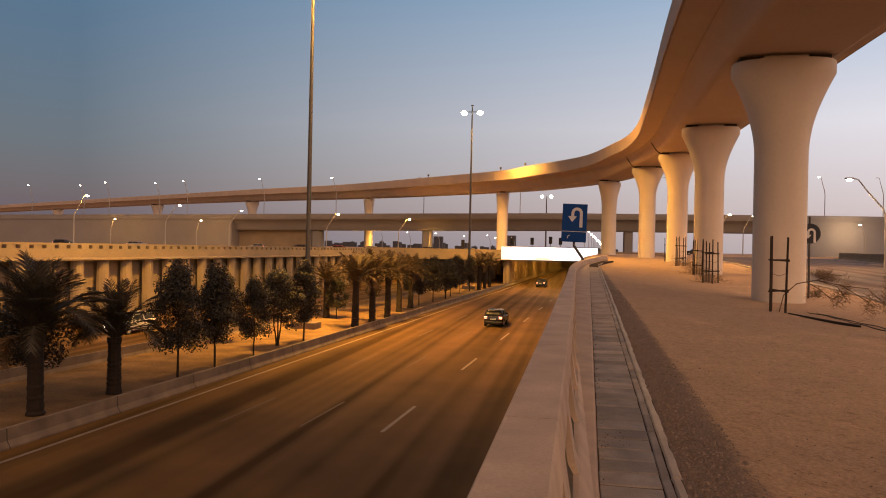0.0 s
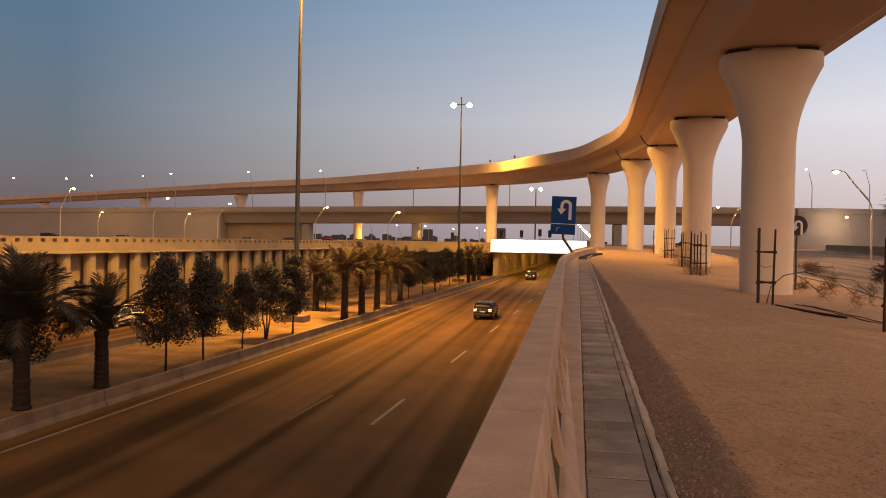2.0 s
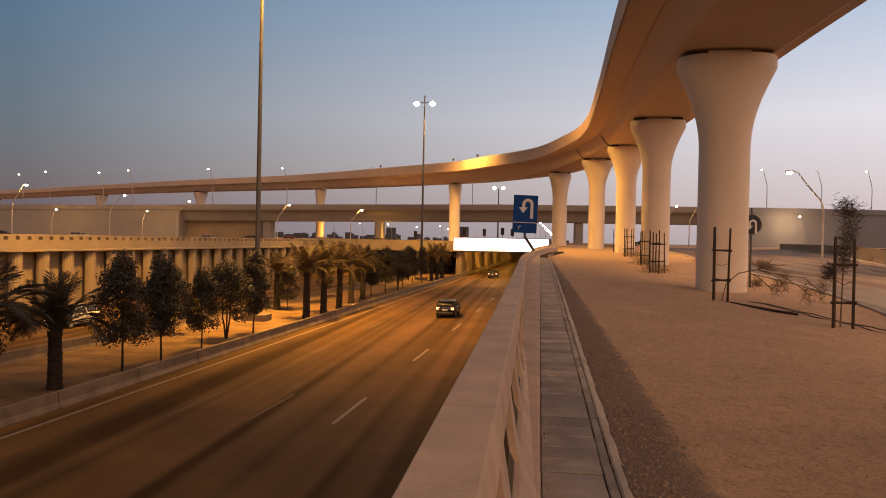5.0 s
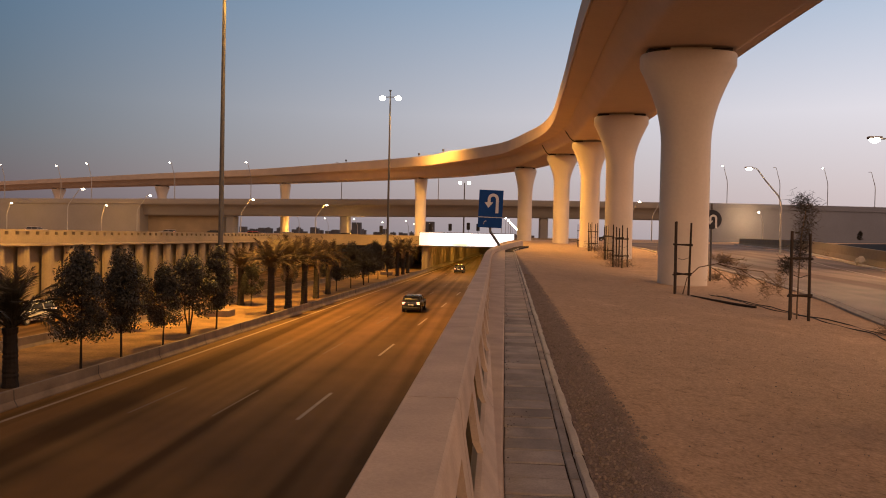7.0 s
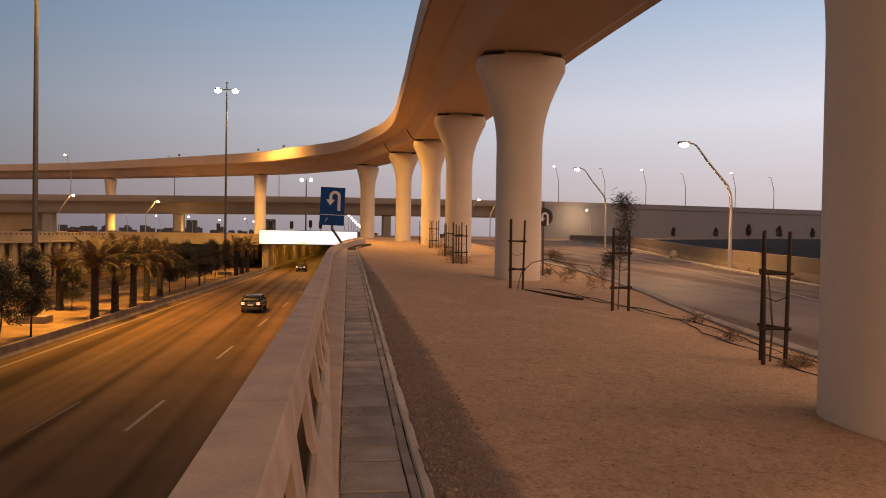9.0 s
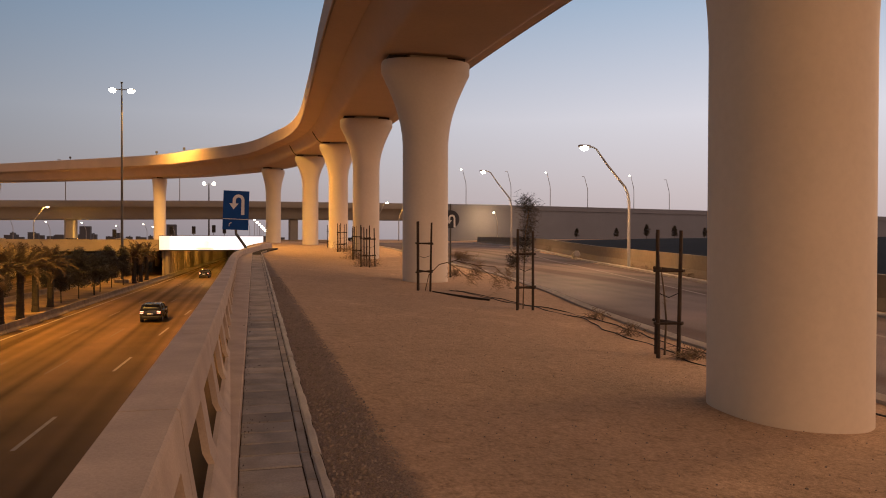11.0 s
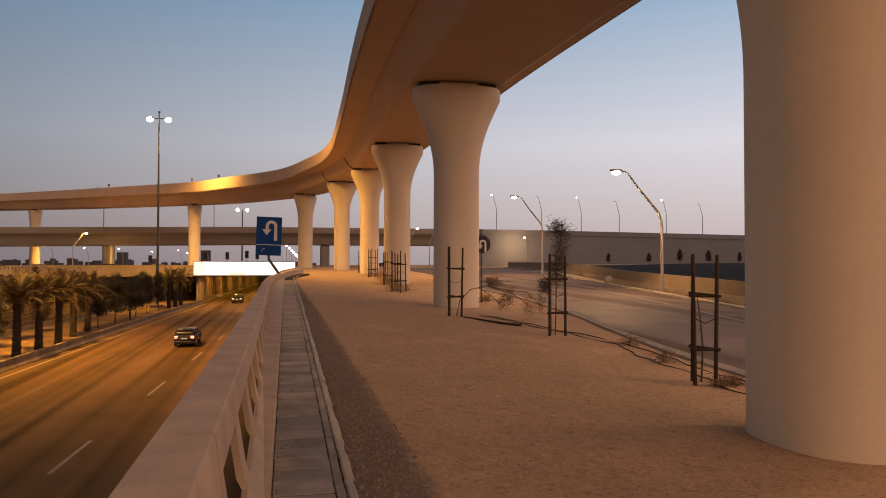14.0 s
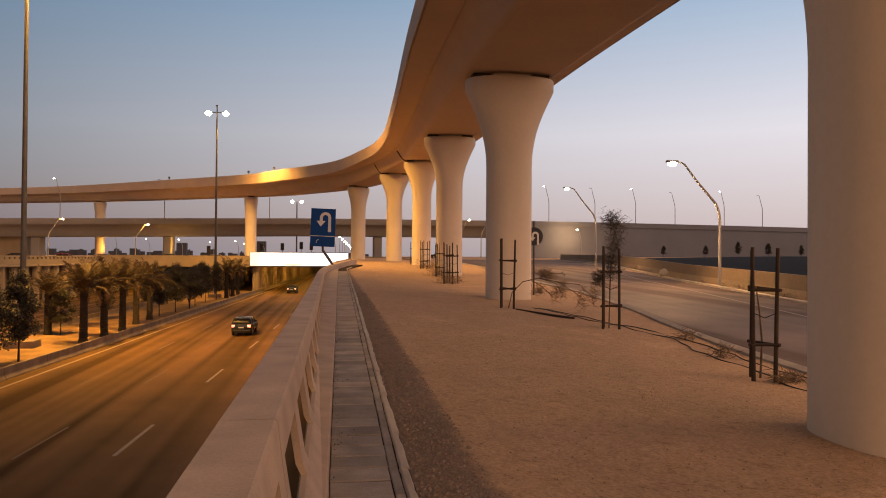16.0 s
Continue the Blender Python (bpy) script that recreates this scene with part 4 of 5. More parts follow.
board.matrix_basis = pose(-0.62, 0.0, 2.34, 0, 1.9, 0) @ Matrix.Diagonal((1.268, 1.268, 1.268, 1))
bm = bmesh.new()
arrow_uturn(bm, 0.06, 0.36, 0.92, -0.036)
part("arrow", bm, WHITE, board, "white u-turn arrow")
part("rule", boxed((-0.6, -0.036, -0.44), (0.6, -0.032, -0.41)), WHITE, board)
bm = bmesh.new()
tube(bm, [(-0.3, -0.034, -0.78), (-0.3, -0.034, -0.68), (-0.24, -0.034, -0.62), (-0.18, -0.034, -0.62)], 0.018, 5)
part("small_arrow", bm, WHITE, board)
tagged(sign, group="")

round_sign = thing("round_sign", "round dark blue u-turn sign on a thin post behind a column", "road sign", at=(8.72, 28.6, ground_z(8.72, 28.6)))
part("post", tubed([(0, 0.03, -0.1), (0, 0.03, 3.1)], 0.04, 8), DARKMETAL, round_sign)
bm = bmesh.new()
bmesh.ops.create_cone(bm, cap_ends=True, segments=28, radius1=0.38, radius2=0.38, depth=0.03, matrix=Matrix.Translation((0, 0, 2.45)) @ Matrix.Rotation(math.pi / 2, 4, "X"))
disc = part("disc", bm, NAVY, round_sign)
bm = bmesh.new()
arrow_uturn(bm, 0.02, 2.42, 0.5, -0.02)
part("arrow", bm, WHITE, disc, "white u-turn arrow")

for k, (st_i, s) in enumerate(((128, -1), (137, -1), (146, -1), (152, 1))):
    p, sv, uv = DECK[st_i]
    q = p + sv * s * 3.68 * girth(p)
    mk = thing("barrier_marker", "small dark box on a short stem on the flyover barrier", "marker", "barrier markers", (q.x, q.y, p.z + 2.29 * deepness(p)))
    part("stem", tubed([(0, 0, -0.03), (0, 0, 0.4)], 0.05, 6), DARKMETAL, mk)
    part("box", boxed((-0.2, -0.16, 0.3), (0.2, 0.16, 0.72), 0.03), DARKMETAL, mk)
for k, (x, z) in enumerate(((-10.0, 3.65), (-5.9, 3.95), (-3.7, 3.75), (-25.7, 2.9), (-14.5, 3.6))):
    ts = thing("traffic_signal", "dark traffic signal head on a thin pole by the bridge", "traffic signal", "traffic signals", (x, 165.0, 0.3))
    part("pole", tubed([(0, 0.1, 0), (0, 0.1, z + 0.3)], 0.07, 6), DARKMETAL, ts)
    hd = part("head", boxed((-0.38, -0.15, z - 0.95), (0.38, 0.2, z + 0.65), 0.05), BLACK, ts)
    for j in (-0.55, -0.15, 0.25):
        part("visor", boxed((-0.24, -0.32, z + j + 0.12), (0.24, -0.15, z + j + 0.17)), BLACK, hd)

# ---------------------------------------------------------------- planting


def rnd(a, b):
    return random.uniform(a, b)


def leaves(bm, centre, radius, count, size, squash=1.0):
    for _ in range(count):
        v = Vector((random.gauss(0, 1), random.gauss(0, 1), random.gauss(0, 1))).normalized() * radius * rnd(0.35, 1.0) ** 0.6
        p = Vector(centre) + Vector((v.x, v.y, v.z * squash))
        n = (v.normalized() + Vector((rnd(-1, 1), rnd(-1, 1), rnd(-0.6, 1)))).normalized()
        a = n.orthogonal().normalized()
        a.rotate(Matrix.Rotation(rnd(0, 6.28), 3, n))
        b = n.cross(a)
        s = size * rnd(0.6, 1.3)
        bm.faces.new([bm.verts.new(p + a * s), bm.verts.new(p + b * s * 0.42), bm.verts.new(p - a * s), bm.verts.new(p - b * s * 0.42)])


def broad_tree(seed, height, width, stems=1):
    """A young roadside tree: thin trunk, limbs, and a dense crown built of leaf clumps with gaps."""
    random.seed(seed)
    t = thing("tree", "dark green young roadside tree with a thin trunk in sand", "tree", "median trees")
    clear = height * 0.27
    bm = bmesh.new()
    for s in range(stems):
        lean = rnd(-0.1, 0.1) if stems == 1 else (s - (stems - 1) / 2) * 0.38
        tube(bm, [(0.05 * s, 0, -0.1), (lean * 0.5, rnd(-0.05, 0.05), clear * 0.6), (lean, rnd(-0.1, 0.1), clear), (lean * 1.2, 0, height * 0.75)], [0.075, 0.06, 0.05, 0.02], 7)
        for _ in range(5):
            a, h0 = rnd(0, 6.28), rnd(clear, height * 0.6)
            tube(bm, [(lean, 0, h0), (lean + math.cos(a) * width * 0.2, math.sin(a) * width * 0.2, h0 + 0.35), (lean + math.cos(a) * width * 0.38, math.sin(a) * width * 0.38, h0 + 0.9)], [0.03, 0.02, 0.01], 5)
    part("trunk", bm, BARK, t)
    bm = bmesh.new()
    n = 46
    for k in range(n):
        f = rnd(0, 1)
        z = clear + 0.25 + (height - clear - 0.5) * f
        prof = math.sin(math.pi * min(1, 0.18 + 0.82 * f) ** 0.85) ** 0.6
        r = width / 2 * prof * rnd(0.25, 0.95)
        a = rnd(0, 6.28)
        leaves(bm, (r * math.cos(a), r * math.sin(a), z), rnd(0.34, 0.64) * width / 2.3, 240, 0.088, 0.95)
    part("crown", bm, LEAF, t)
    return t


random.seed(5)
TREE_SPOTS = [(-21.7, 36.4, 0, 1.0), (-21.4, 40.1, 1, 0.98), (-21.2, 45.1, 0, 0.83), (-21.7, 50.3, 2, 0.88), (-20.9, 53.5, 1, 1.0), (-24.3, 71.6, 0, 0.75), (-25.2, 29.6, 2, 0.95), (-26.6, 52.0, 0, 0.8),
              (-20.2, 93.0, 1, 0.95), (-19.6, 99.5, 0, 1.0), (-19.0, 106.0, 2, 1.0), (-19.3, 112.0, 1, 0.95), (-19.4, 122.0, 0, 0.95), (-18.6, 128.0, 1, 1.0), (-22.0, 134.0, 0, 1.0), (-18.0, 140.0, 1, 0.9), (-25.0, 88.0, 1, 0.8), (-24.0, 104.0, 0, 0.8), (-24.5, 118.0, 2, 0.9), (-17.4, 147.0, 0, 0.85)]
kinds = [broad_tree(11, 6.2, 2.9), broad_tree(12, 6.1, 2.7), broad_tree(13, 5.4, 3.5, 3)]
used = set()
for x, y, k, s in TREE_SPOTS:
    m = pose(x, y, ROAD_Z + 0.12, 0, 0, rnd(0, 360))
    if k not in used:
        used.add(k)
        kinds[k].matrix_world = m
        continue
    o = copy_thing(kinds[k], m)
    o.scale = (s * rnd(0.9, 1.1), s * rnd(0.9, 1.1), s)


def frond_mesh(seed, length, droop, name):
    random.seed(seed)
    bm = bmesh.new()
    pts = []
    n = 12
    for k in range(n + 1):
        f = k / n
        a = 1.15 - droop * f ** 1.3
        pts.append(Vector(pts[-1] + Vector((math.cos(a), 0, math.sin(a))) * length / n) if pts else Vector((0, 0, 0)))
    tube(bm, pts, [0.035 * (1 - 0.85 * k / n) for k in range(n + 1)], 4, caps=False)
    for k in range(54):
        f = 0.14 + 0.86 * k / 53
        i = min(int(f * n), n - 1)
        p = pts[i].lerp(pts[i + 1], f * n - i)
        d = (pts[i + 1] - pts[i]).normalized()
        ll = length * 0.26 * math.sin(math.pi * (0.12 + 0.8 * f)) * rnd(0.85, 1.15) + 0.08
        for s in (-1, 1):
            out = (d * 0.95 + Vector((0, s, 0)) * 0.75 + Vector((0, 0, rnd(-0.25, 0.2)))).normalized()
            tip = p + out * ll + Vector((0, 0, -0.14 * ll))
            mid = p + out * ll * 0.5
            w = d * 0.017
            bm.faces.new([bm.verts.new(p - w), bm.verts.new(p + w), bm.verts.new(mid + w * 0.9), bm.verts.new(tip), bm.verts.new(mid - w * 0.9)])
    me = bpy.data.meshes.new(name)
    bm.to_mesh(me)
    bm.free()
    return me


FRONDS = [frond_mesh(21 + k, 2.7, d, "frond") for k, d in enumerate((0.45, 0.8, 1.2, 1.75))]
FANFRONDS = [frond_mesh(41 + k, 2.9, d, "frond") for k, d in enumerate((0.45, 0.75, 1.05, 1.4))]
DRYFRONDS = [frond_mesh(31 + k, 2.3, d, "dry_frond") for k, d in enumerate((2.4, 2.9))]
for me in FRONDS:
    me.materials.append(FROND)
for me in FANFRONDS:
    me.materials.append(PALEFROND)
for me in DRYFRONDS:
    me.materials.append(DRY)


def palm(seed, x, y, trunk_h, size, n_frond, dry, pale=False):
    random.seed(seed)
    p = thing("palm_tree", "date palm with " + ("ragged tied fronds" if pale else "dark feathery fronds") + " and a stubby ringed trunk", "palm tree", "median palms", (x, y, ROAD_Z + 0.1), rnd(0, 360))
    pts, rad = [], []
    n = int(trunk_h / 0.11)
    for k in range(n + 1):
        f = k / n
        pts.append((0.02 * math.sin(f * 3), 0.03 * f, trunk_h * f))
        rad.append((0.36 - 0.06 * f) * (1.0 if k % 2 else 0.95) * rnd(0.94, 1.05) * (1.12 if f < 0.06 else 1) * (1.15 if f > 0.9 else 1))
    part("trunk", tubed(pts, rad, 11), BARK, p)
    for k in range(n_frond):
        f = k / n_frond
        me = (FANFRONDS if pale else FRONDS)[min(3, int(f * 4))]
        s = size * rnd(0.85, 1.12)
        shared("frond", me, p, pose(0, 0, trunk_h - 0.05, 0, 0, k * 137.5 + rnd(-12, 12)) @ pose(0.1, 0, 0, 0, (-20 + 52 * f if pale else -30 + 52 * f) + rnd(-9, 9), 0) @ Matrix.Diagonal((s, s, s, 1)))
    for k in range(dry):
        shared("dry_frond", DRYFRONDS[k % 2], p, pose(0, 0, trunk_h - 0.15, 0, 0, k * 97 + rnd(-20, 20)) @ pose(0.12, 0, 0, 0, 30 + rnd(-10, 10), 0) @ Matrix.Diagonal((size, size, size, 1)))
    return p


PALMS = [(-22.56, 26.5, 3.35, 1.25, 40, 1), (-22.2, 31.4, 2.8, 1.0, 32, 0), (-20.2, 64.8, 4.3, 1.0, 34, 2), (-19.9, 69.6, 4.4, 1.0, 32, 2), (-19.6, 74.4, 4.3, 1.0, 32, 1), (-20.2, 82.0, 4.2, 1.0, 30, 2), (-20.2, 88.0, 4.2, 1.0, 30, 2),
         (-24.6, 79.0, 4.0, 0.95, 28, 2), (-17.6, 133.0, 4.4, 1.0, 20, 4), (-17.2, 138.0, 4.4, 1.0, 20, 4), (-16.9, 143.5, 4.4, 1.0, 20, 4), (-25.5, 72.0, 3.8, 0.9, 26, 1)]
for k, (x, y, th, s, nf, dry) in enumerate(PALMS):
    palm(50 + k, x, y, th, s, nf, dry, k > 1)
for k, (x, y, f) in enumerate([(82, 150, 0.4), (89.7, 150, 0.55), (97, 150, 0.5), (105, 150, 0.45), (76, 158, 0.4), (118, 150, 0.5)]):
    o = copy_thing(kinds[k % 2], pose(x, y, 2.15, 0, 0, 70 * k))
    o.scale = (f, f, f)
    tagged(o, "small dark tree on the bank before a grey wall", "tree", "bank trees")

# ---------------------------------------------------------------- tree guards on the sand


def tree_guard(seed, x, y, h=2.1, w=0.5, turn=0.0):
    random.seed(seed)
    g = thing("tree_guard", "dark rough timber tree guard of three stakes with crossbars", "tree guard", "tree guards", (x, y, ground_z(x, y)), turn)
    tops = []
    for k, (px, py) in enumerate(((-w / 2, 0.0), (w / 2, 0.06), (-w * 0.46, 0.40))):
        lx, ly = rnd(-0.04, 0.04), rnd(-0.04, 0.04)
        tops.append(((px, py), (px + lx, py + ly)))
        part("stake", tubed([(px, py, -0.15), (px + lx * 0.5, py + ly * 0.5, h * 0.5), (px + lx, py + ly, h * rnd(0.96, 1.03))], [0.036, 0.033, 0.030], 7), WOOD, g)

    def at(i, f):
        (a, b), (c, d) = tops[i]
        return Vector((a + (c - a) * f, b + (d - b) * f, h * f))
    for f in (0.28, 0.70):
        for i, j in ((0, 1), (1, 2), (2, 0)):
            a, b = at(i, f), at(j, f + rnd(-0.015, 0.015))
            d = (b - a).normalized() * 0.07
            part("crossbar", tubed([a - d + Vector((0, 0, -0.01)), b + d], 0.028, 6), WOOD, g)
    part("wire", tubed([at(0, 0.52), (at(0, 0.5) + at(1, 0.5)) / 2 + Vector((0, 0, -0.04)), at(1, 0.52)], 0.008, 5), RUBBER, g)
    return g


GUARDS = [(5.87, 21.6, 2.2, 0.40, -14), (7.28, 16.4, 2.1, 0.40, -21), (7.14, 9.55, 2.1, 0.33, -24), (6.4, 36.7, 2.15, 0.45, -8), (6.85, 37.6, 2.1, 0.5, 12), (7.25, 45.4, 2.1, 0.5, -15), (7.6, 46.6, 2.1, 0.5, 25),
          (7.65, 56.4, 2.2, 0.5, 0), (7.95, 57.2, 2.2, 0.5, 15), (8.4, 69.0, 2.2, 0.5, 30), (8.75, 70.4, 2.2, 0.5, 10)]
for k, gd in enumerate(GUARDS):
    tree_guard(80 + k, *gd)


def feathery(name, label, x, y, stem, tufts, seed, leaf_mat=TWIG, needle=0.16, count=70):
    """A thin-stemmed sapling with fine feathery foliage."""
    random.seed(seed)
    s = thing(name, label, "sapling", "saplings", (x, y, ground_z(x, y)))
    part("stem", tubed(stem, [0.02 * (1 - 0.6 * k / len(stem)) for k in range(len(stem))], 6), TWIG, s)
    bm = bmesh.new()
    for cx, cy, cz, r, tall in tufts:
        for _ in range(count):
            p = Vector((cx + random.gauss(0, r * 0.5), cy + random.gauss(0, r * 0.5), cz + random.gauss(0, tall * 0.5)))
            d = Vector((rnd(-1, 1), rnd(-1, 1), rnd(-0.8, 1.0))).normalized() * needle * rnd(0.6, 1.5)
            w = d.orthogonal().normalized() * 0.0075
            bm.faces.new([bm.verts.new(p - w), bm.verts.new(p + w), bm.verts.new(p + d + w * 0.3), bm.verts.new(p + d - w * 0.3)])
    part("foliage", bm, leaf_mat, s)
    return s


feathery("sapling", "thin young tree with a feathery dark crown in a timber guard", 7.36, 16.75, [(0, 0, -0.05), (0.02, 0, 1.0), (0.06, 0, 2.0), (0.16, 0, 2.7)],
         [(0.06, 0, 1.55, 0.16, 0.3), (0.1, 0, 1.95, 0.22, 0.35), (0.16, 0, 2.3, 0.24, 0.35), (0.2, 0, 2.65, 0.22, 0.3), (0.02, 0, 2.8, 0.2, 0.2), (-0.28, 0, 1.25, 0.14, 0.2)], 91, FEATHER, 0.13, 270)
bent = feathery("sapling", "bent dry sapling drooping out of its guard over the sand", 6.0, 22.0, [(0, 0, -0.05), (0.1, -0.1, 0.5), (0.4, -0.3, 0.85), (0.85, -0.6, 0.98), (1.4, -1.0, 0.85), (1.9, -1.5, 0.45)],
         [(1.15, -0.8, 1.05, 0.26, 0.12), (1.5, -1.0, 0.72, 0.16, 0.34), (1.3, -0.9, 0.5, 0.22, 0.25), (1.95, -1.5, 0.42, 0.18, 0.34), (2.3, -1.6, 0.5, 0.12, 0.34), (0.95, -0.7, 1.15, 0.22, 0.08), (0.85, -0.6, 0.6, 0.2, 0.16)], 92, DRYLEAF, 0.15, 190)
for way in ([(0.85, -0.6, 0.98), (1.2, -0.75, 1.15), (1.5, -0.9, 1.12)], [(0.85, -0.6, 0.98), (1.3, -0.9, 0.82), (1.55, -1.05, 0.4)], [(1.4, -1.0, 0.85), (1.95, -1.3, 0.8), (2.35, -1.6, 0.35)], [(0.6, -0.45, 0.93), (0.95, -0.6, 0.7), (1.25, -0.85, 0.38)]):
    part("branch", tubed(way, [0.013, 0.01, 0.006], 5), TWIG, bent)
feathery("sapling", "bare thin stem tied inside a timber guard", 7.25, 9.85, [(0, 0, -0.05), (0.03, 0, 0.6), (-0.02, 0, 1.1), (-0.08, 0, 1.5)], [(0.0, 0, 0.9, 0.03, 0.3)], 93, TWIG, 0.06, 12)
for k, (x, y, r) in enumerate([(7.3, 9.35, 0.16), (7.55, 9.45, 0.14), (7.7, 11.9, 0.22), (6.7, 37.4, 0.6), (6.2, 36.6, 0.55), (6.9, 45.6, 0.7), (7.5, 46.2, 0.6), (7.6, 56.8, 0.7), (8.1, 57.0, 0.6), (8.5, 69.6, 0.7), (8.25, 14.4, 0.22), (18.4, 26.0, 0.4), (19.4, 31.0, 0.45), (17.55, 22.3, 0.5), (17.9, 23.4, 0.35), (11.6, 50.0, 0.5), (25.2, 56.0, 0.5), (19.9, 33.4, 0.25), (20.7, 37.0, 0.2)]):
    feathery("dry_shrub", "small dry shrub growing in bare sand", x, y, [(0, 0, -0.03), (0.02, 0.01, r * 0.6)], [(0, 0, r * 0.5, r, r * 0.7), (r * 0.3, 0, r * 0.3, r, r * 0.5)], 100 + k, TWIG, 0.09 + 0.16 * r, 90 if r < 0.5 else 190)

branch = thing("fallen_branch", "dark bare branch lying on the sand", "branch", at=(0, 0, 0))
part("limb", tubed([(6.05, 21.2, ground_z(6, 21.2) + 0.03), (6.4, 20.4, ground_z(6.4, 20.4) + 0.035), (6.8, 19.6, ground_z(6.8, 19.6) + 0.03), (7.16, 18.9, ground_z(7.16, 18.9) + 0.03)], [0.02, 0.03, 0.04, 0.03], 7), WOOD, branch)
bag = thing("litter_bag", "crumpled dusty white plastic bag by the kerb of the verge", "bag", at=(22.0, 44.4, ground_z(22.0, 44.4) + 0.05))
random.seed(61)
bm = bmesh.new()
bmesh.ops.create_icosphere(bm, subdivisions=2, radius=0.3, matrix=Matrix.Translation((0, 0, 0.24)) @ Matrix.Diagonal((1.0, 0.8, 1.1, 1)))
for v in bm.verts:
    v.co += Vector((rnd(-0.05, 0.05), rnd(-0.05, 0.05), rnd(-0.05, 0.07)))
DUSTY_SHEET = mat("dusty_plastic_sheet", (0.40, 0.36, 0.32), 0.7, vary=0.2, scale=6, bump=0.1)
part("sheet", bm, DUSTY_SHEET, bag)
hose = thing("irrigation_hose", "black irrigation hose lying loosely along the sand", "hose", at=(0, 0, 0))
for k, off in enumerate((0.0, 0.5)):
    pts = [(7.0 + off * 0.3, 22.5), (7.5 + off * 0.4, 18.5), (7.95 + off * 0.5, 15.0), (7.6 + off, 12.4), (7.5 + off * 0.9, 10.6), (7.35 + off, 8.9), (7.6 + off, 7.0), (7.5 + off, 4.0)]
    fine = [(q.x + 0.05 * math.sin(1.9 * q.y + 2 * k) + 0.03 * math.sin(5.3 * q.y), q.y, ground_z(q.x, q.y) + 0.014 + 0.012 * math.sin(2.7 * q.y + k)) for q in spline([(x, y, 0) for x, y in pts], 12)]
    part("pipe", tubed(fine, 0.012, 6), RUBBER, hose)

# ---------------------------------------------------------------- cars


def rounded_hull(levels, r=0.16):
    """A hull of level outlines, low to high: height, half width, tail, nose; corners rounded in plan."""
    bm = bmesh.new()
    rings = []
    for z, w, y0, y1 in levels:
        ring = []
        for cx, cy, a0 in ((w - r, y1 - r, 0), (-w + r, y1 - r, 90), (-w + r, y0 + r, 180), (w - r, y0 + r, 270)):
            ring += [bm.verts.new((cx + r * math.cos(radians(a0 + 30 * k)), cy + r * math.sin(radians(a0 + 30 * k)), z)) for k in range(4)]
        rings.append(ring)
    n = len(rings[0])
    for a, b in zip(rings, rings[1:]):
        for k in range(n):
            bm.faces.new((a[k], a[(k + 1) % n], b[(k + 1) % n], b[k]))
    bm.faces.new(rings[0][::-1])
    bm.faces.new(rings[-1])
    return bm


def car(x, y, z, turn, paint, label, group="cars"):
    """A tall estate car with sloping pillars; its nose towards local +y."""
    c = thing("car", label, "car", group, (x, y, z), turn)
    body = part("body", rounded_hull([(0.3, 0.84, -2.2, 2.2), (0.46, 0.93, -2.26, 2.28), (0.8, 0.95, -2.28, 2.3), (1.02, 0.93, -2.24, 2.1), (1.1, 0.88, -2.2, 1.35)], 0.28), paint, c, smooth=True)
    body.data.set_sharp_from_angle(angle=radians(50))
    part("window", rounded_hull([(1.08, 0.86, -2.16, 1.2), (1.3, 0.80, -2.08, 0.85), (1.58, 0.70, -1.9, 0.4)], 0.24), BLACK, body, "dark glazed upper body", True)
    part("roof", rounded_hull([(1.55, 0.75, -2.06, 0.48), (1.62, 0.73, -2.04, 0.4), (1.69, 0.6, -1.8, 0.1)], 0.24), paint, body, smooth=True)
    part("bumper", rounded_hull([(0.32, 0.86, -2.34, -1.9), (0.5, 0.91, -2.36, -1.9), (0.6, 0.89, -2.32, -1.9)], 0.2), BLACK, body)
    part("number_plate", boxed((-0.26, -2.31, 0.74), (0.26, -2.27, 0.86), 0.01), WHITE, body)
    for s in (-1, 1):
        for y0, y1, y2, y3 in ((-2.05, -1.95, -1.84, -1.92), (-0.72, -0.64, -0.58, -0.66), (0.95, 1.03, 0.52, 0.44)):
            part("pillar", tubed([(s * 0.86, (y0 + y1) / 2, 1.09), (s * 0.735, (y2 + y3) / 2, 1.58)], 0.045, 5), paint, body)
        part("mirror", boxed((s * 0.98 - 0.1, 0.72, 1.08), (s * 0.98 + 0.1, 0.84, 1.22), 0.03), paint, body)
        for yy in (-1.38, 1.42):
            bm = bmesh.new()
            bmesh.ops.create_cone(bm, cap_ends=True, segments=20, radius1=0.35, radius2=0.35, depth=0.24, matrix=Matrix.Translation((s * 0.83, yy, 0.35)) @ Matrix.Rotation(math.pi / 2, 4, "Y"))
            wheel = part("wheel", bm, RUBBER, c)
            bm = bmesh.new()
            bmesh.ops.create_cone(bm, cap_ends=True, segments=12, radius1=0.2, radius2=0.2, depth=0.03, matrix=Matrix.Translation((s * 0.96, yy, 0.35)) @ Matrix.Rotation(math.pi / 2, 4, "Y"))
            part("rim", bm, METAL, wheel)
        for zz in (0.82, 0.96):
            part("tail_light", boxed((s * 0.72 - 0.15, -2.275, zz), (s * 0.72 + 0.15, -2.08, zz + 0.08), 0.02), TAIL, c, "lit tail light")
        part("head_light", boxed((s * 0.68 - 0.2, 2.2, 0.64), (s * 0.68 + 0.2, 2.335, 0.78), 0.03), FRONTLIGHT, c, "lit head light")
    return c


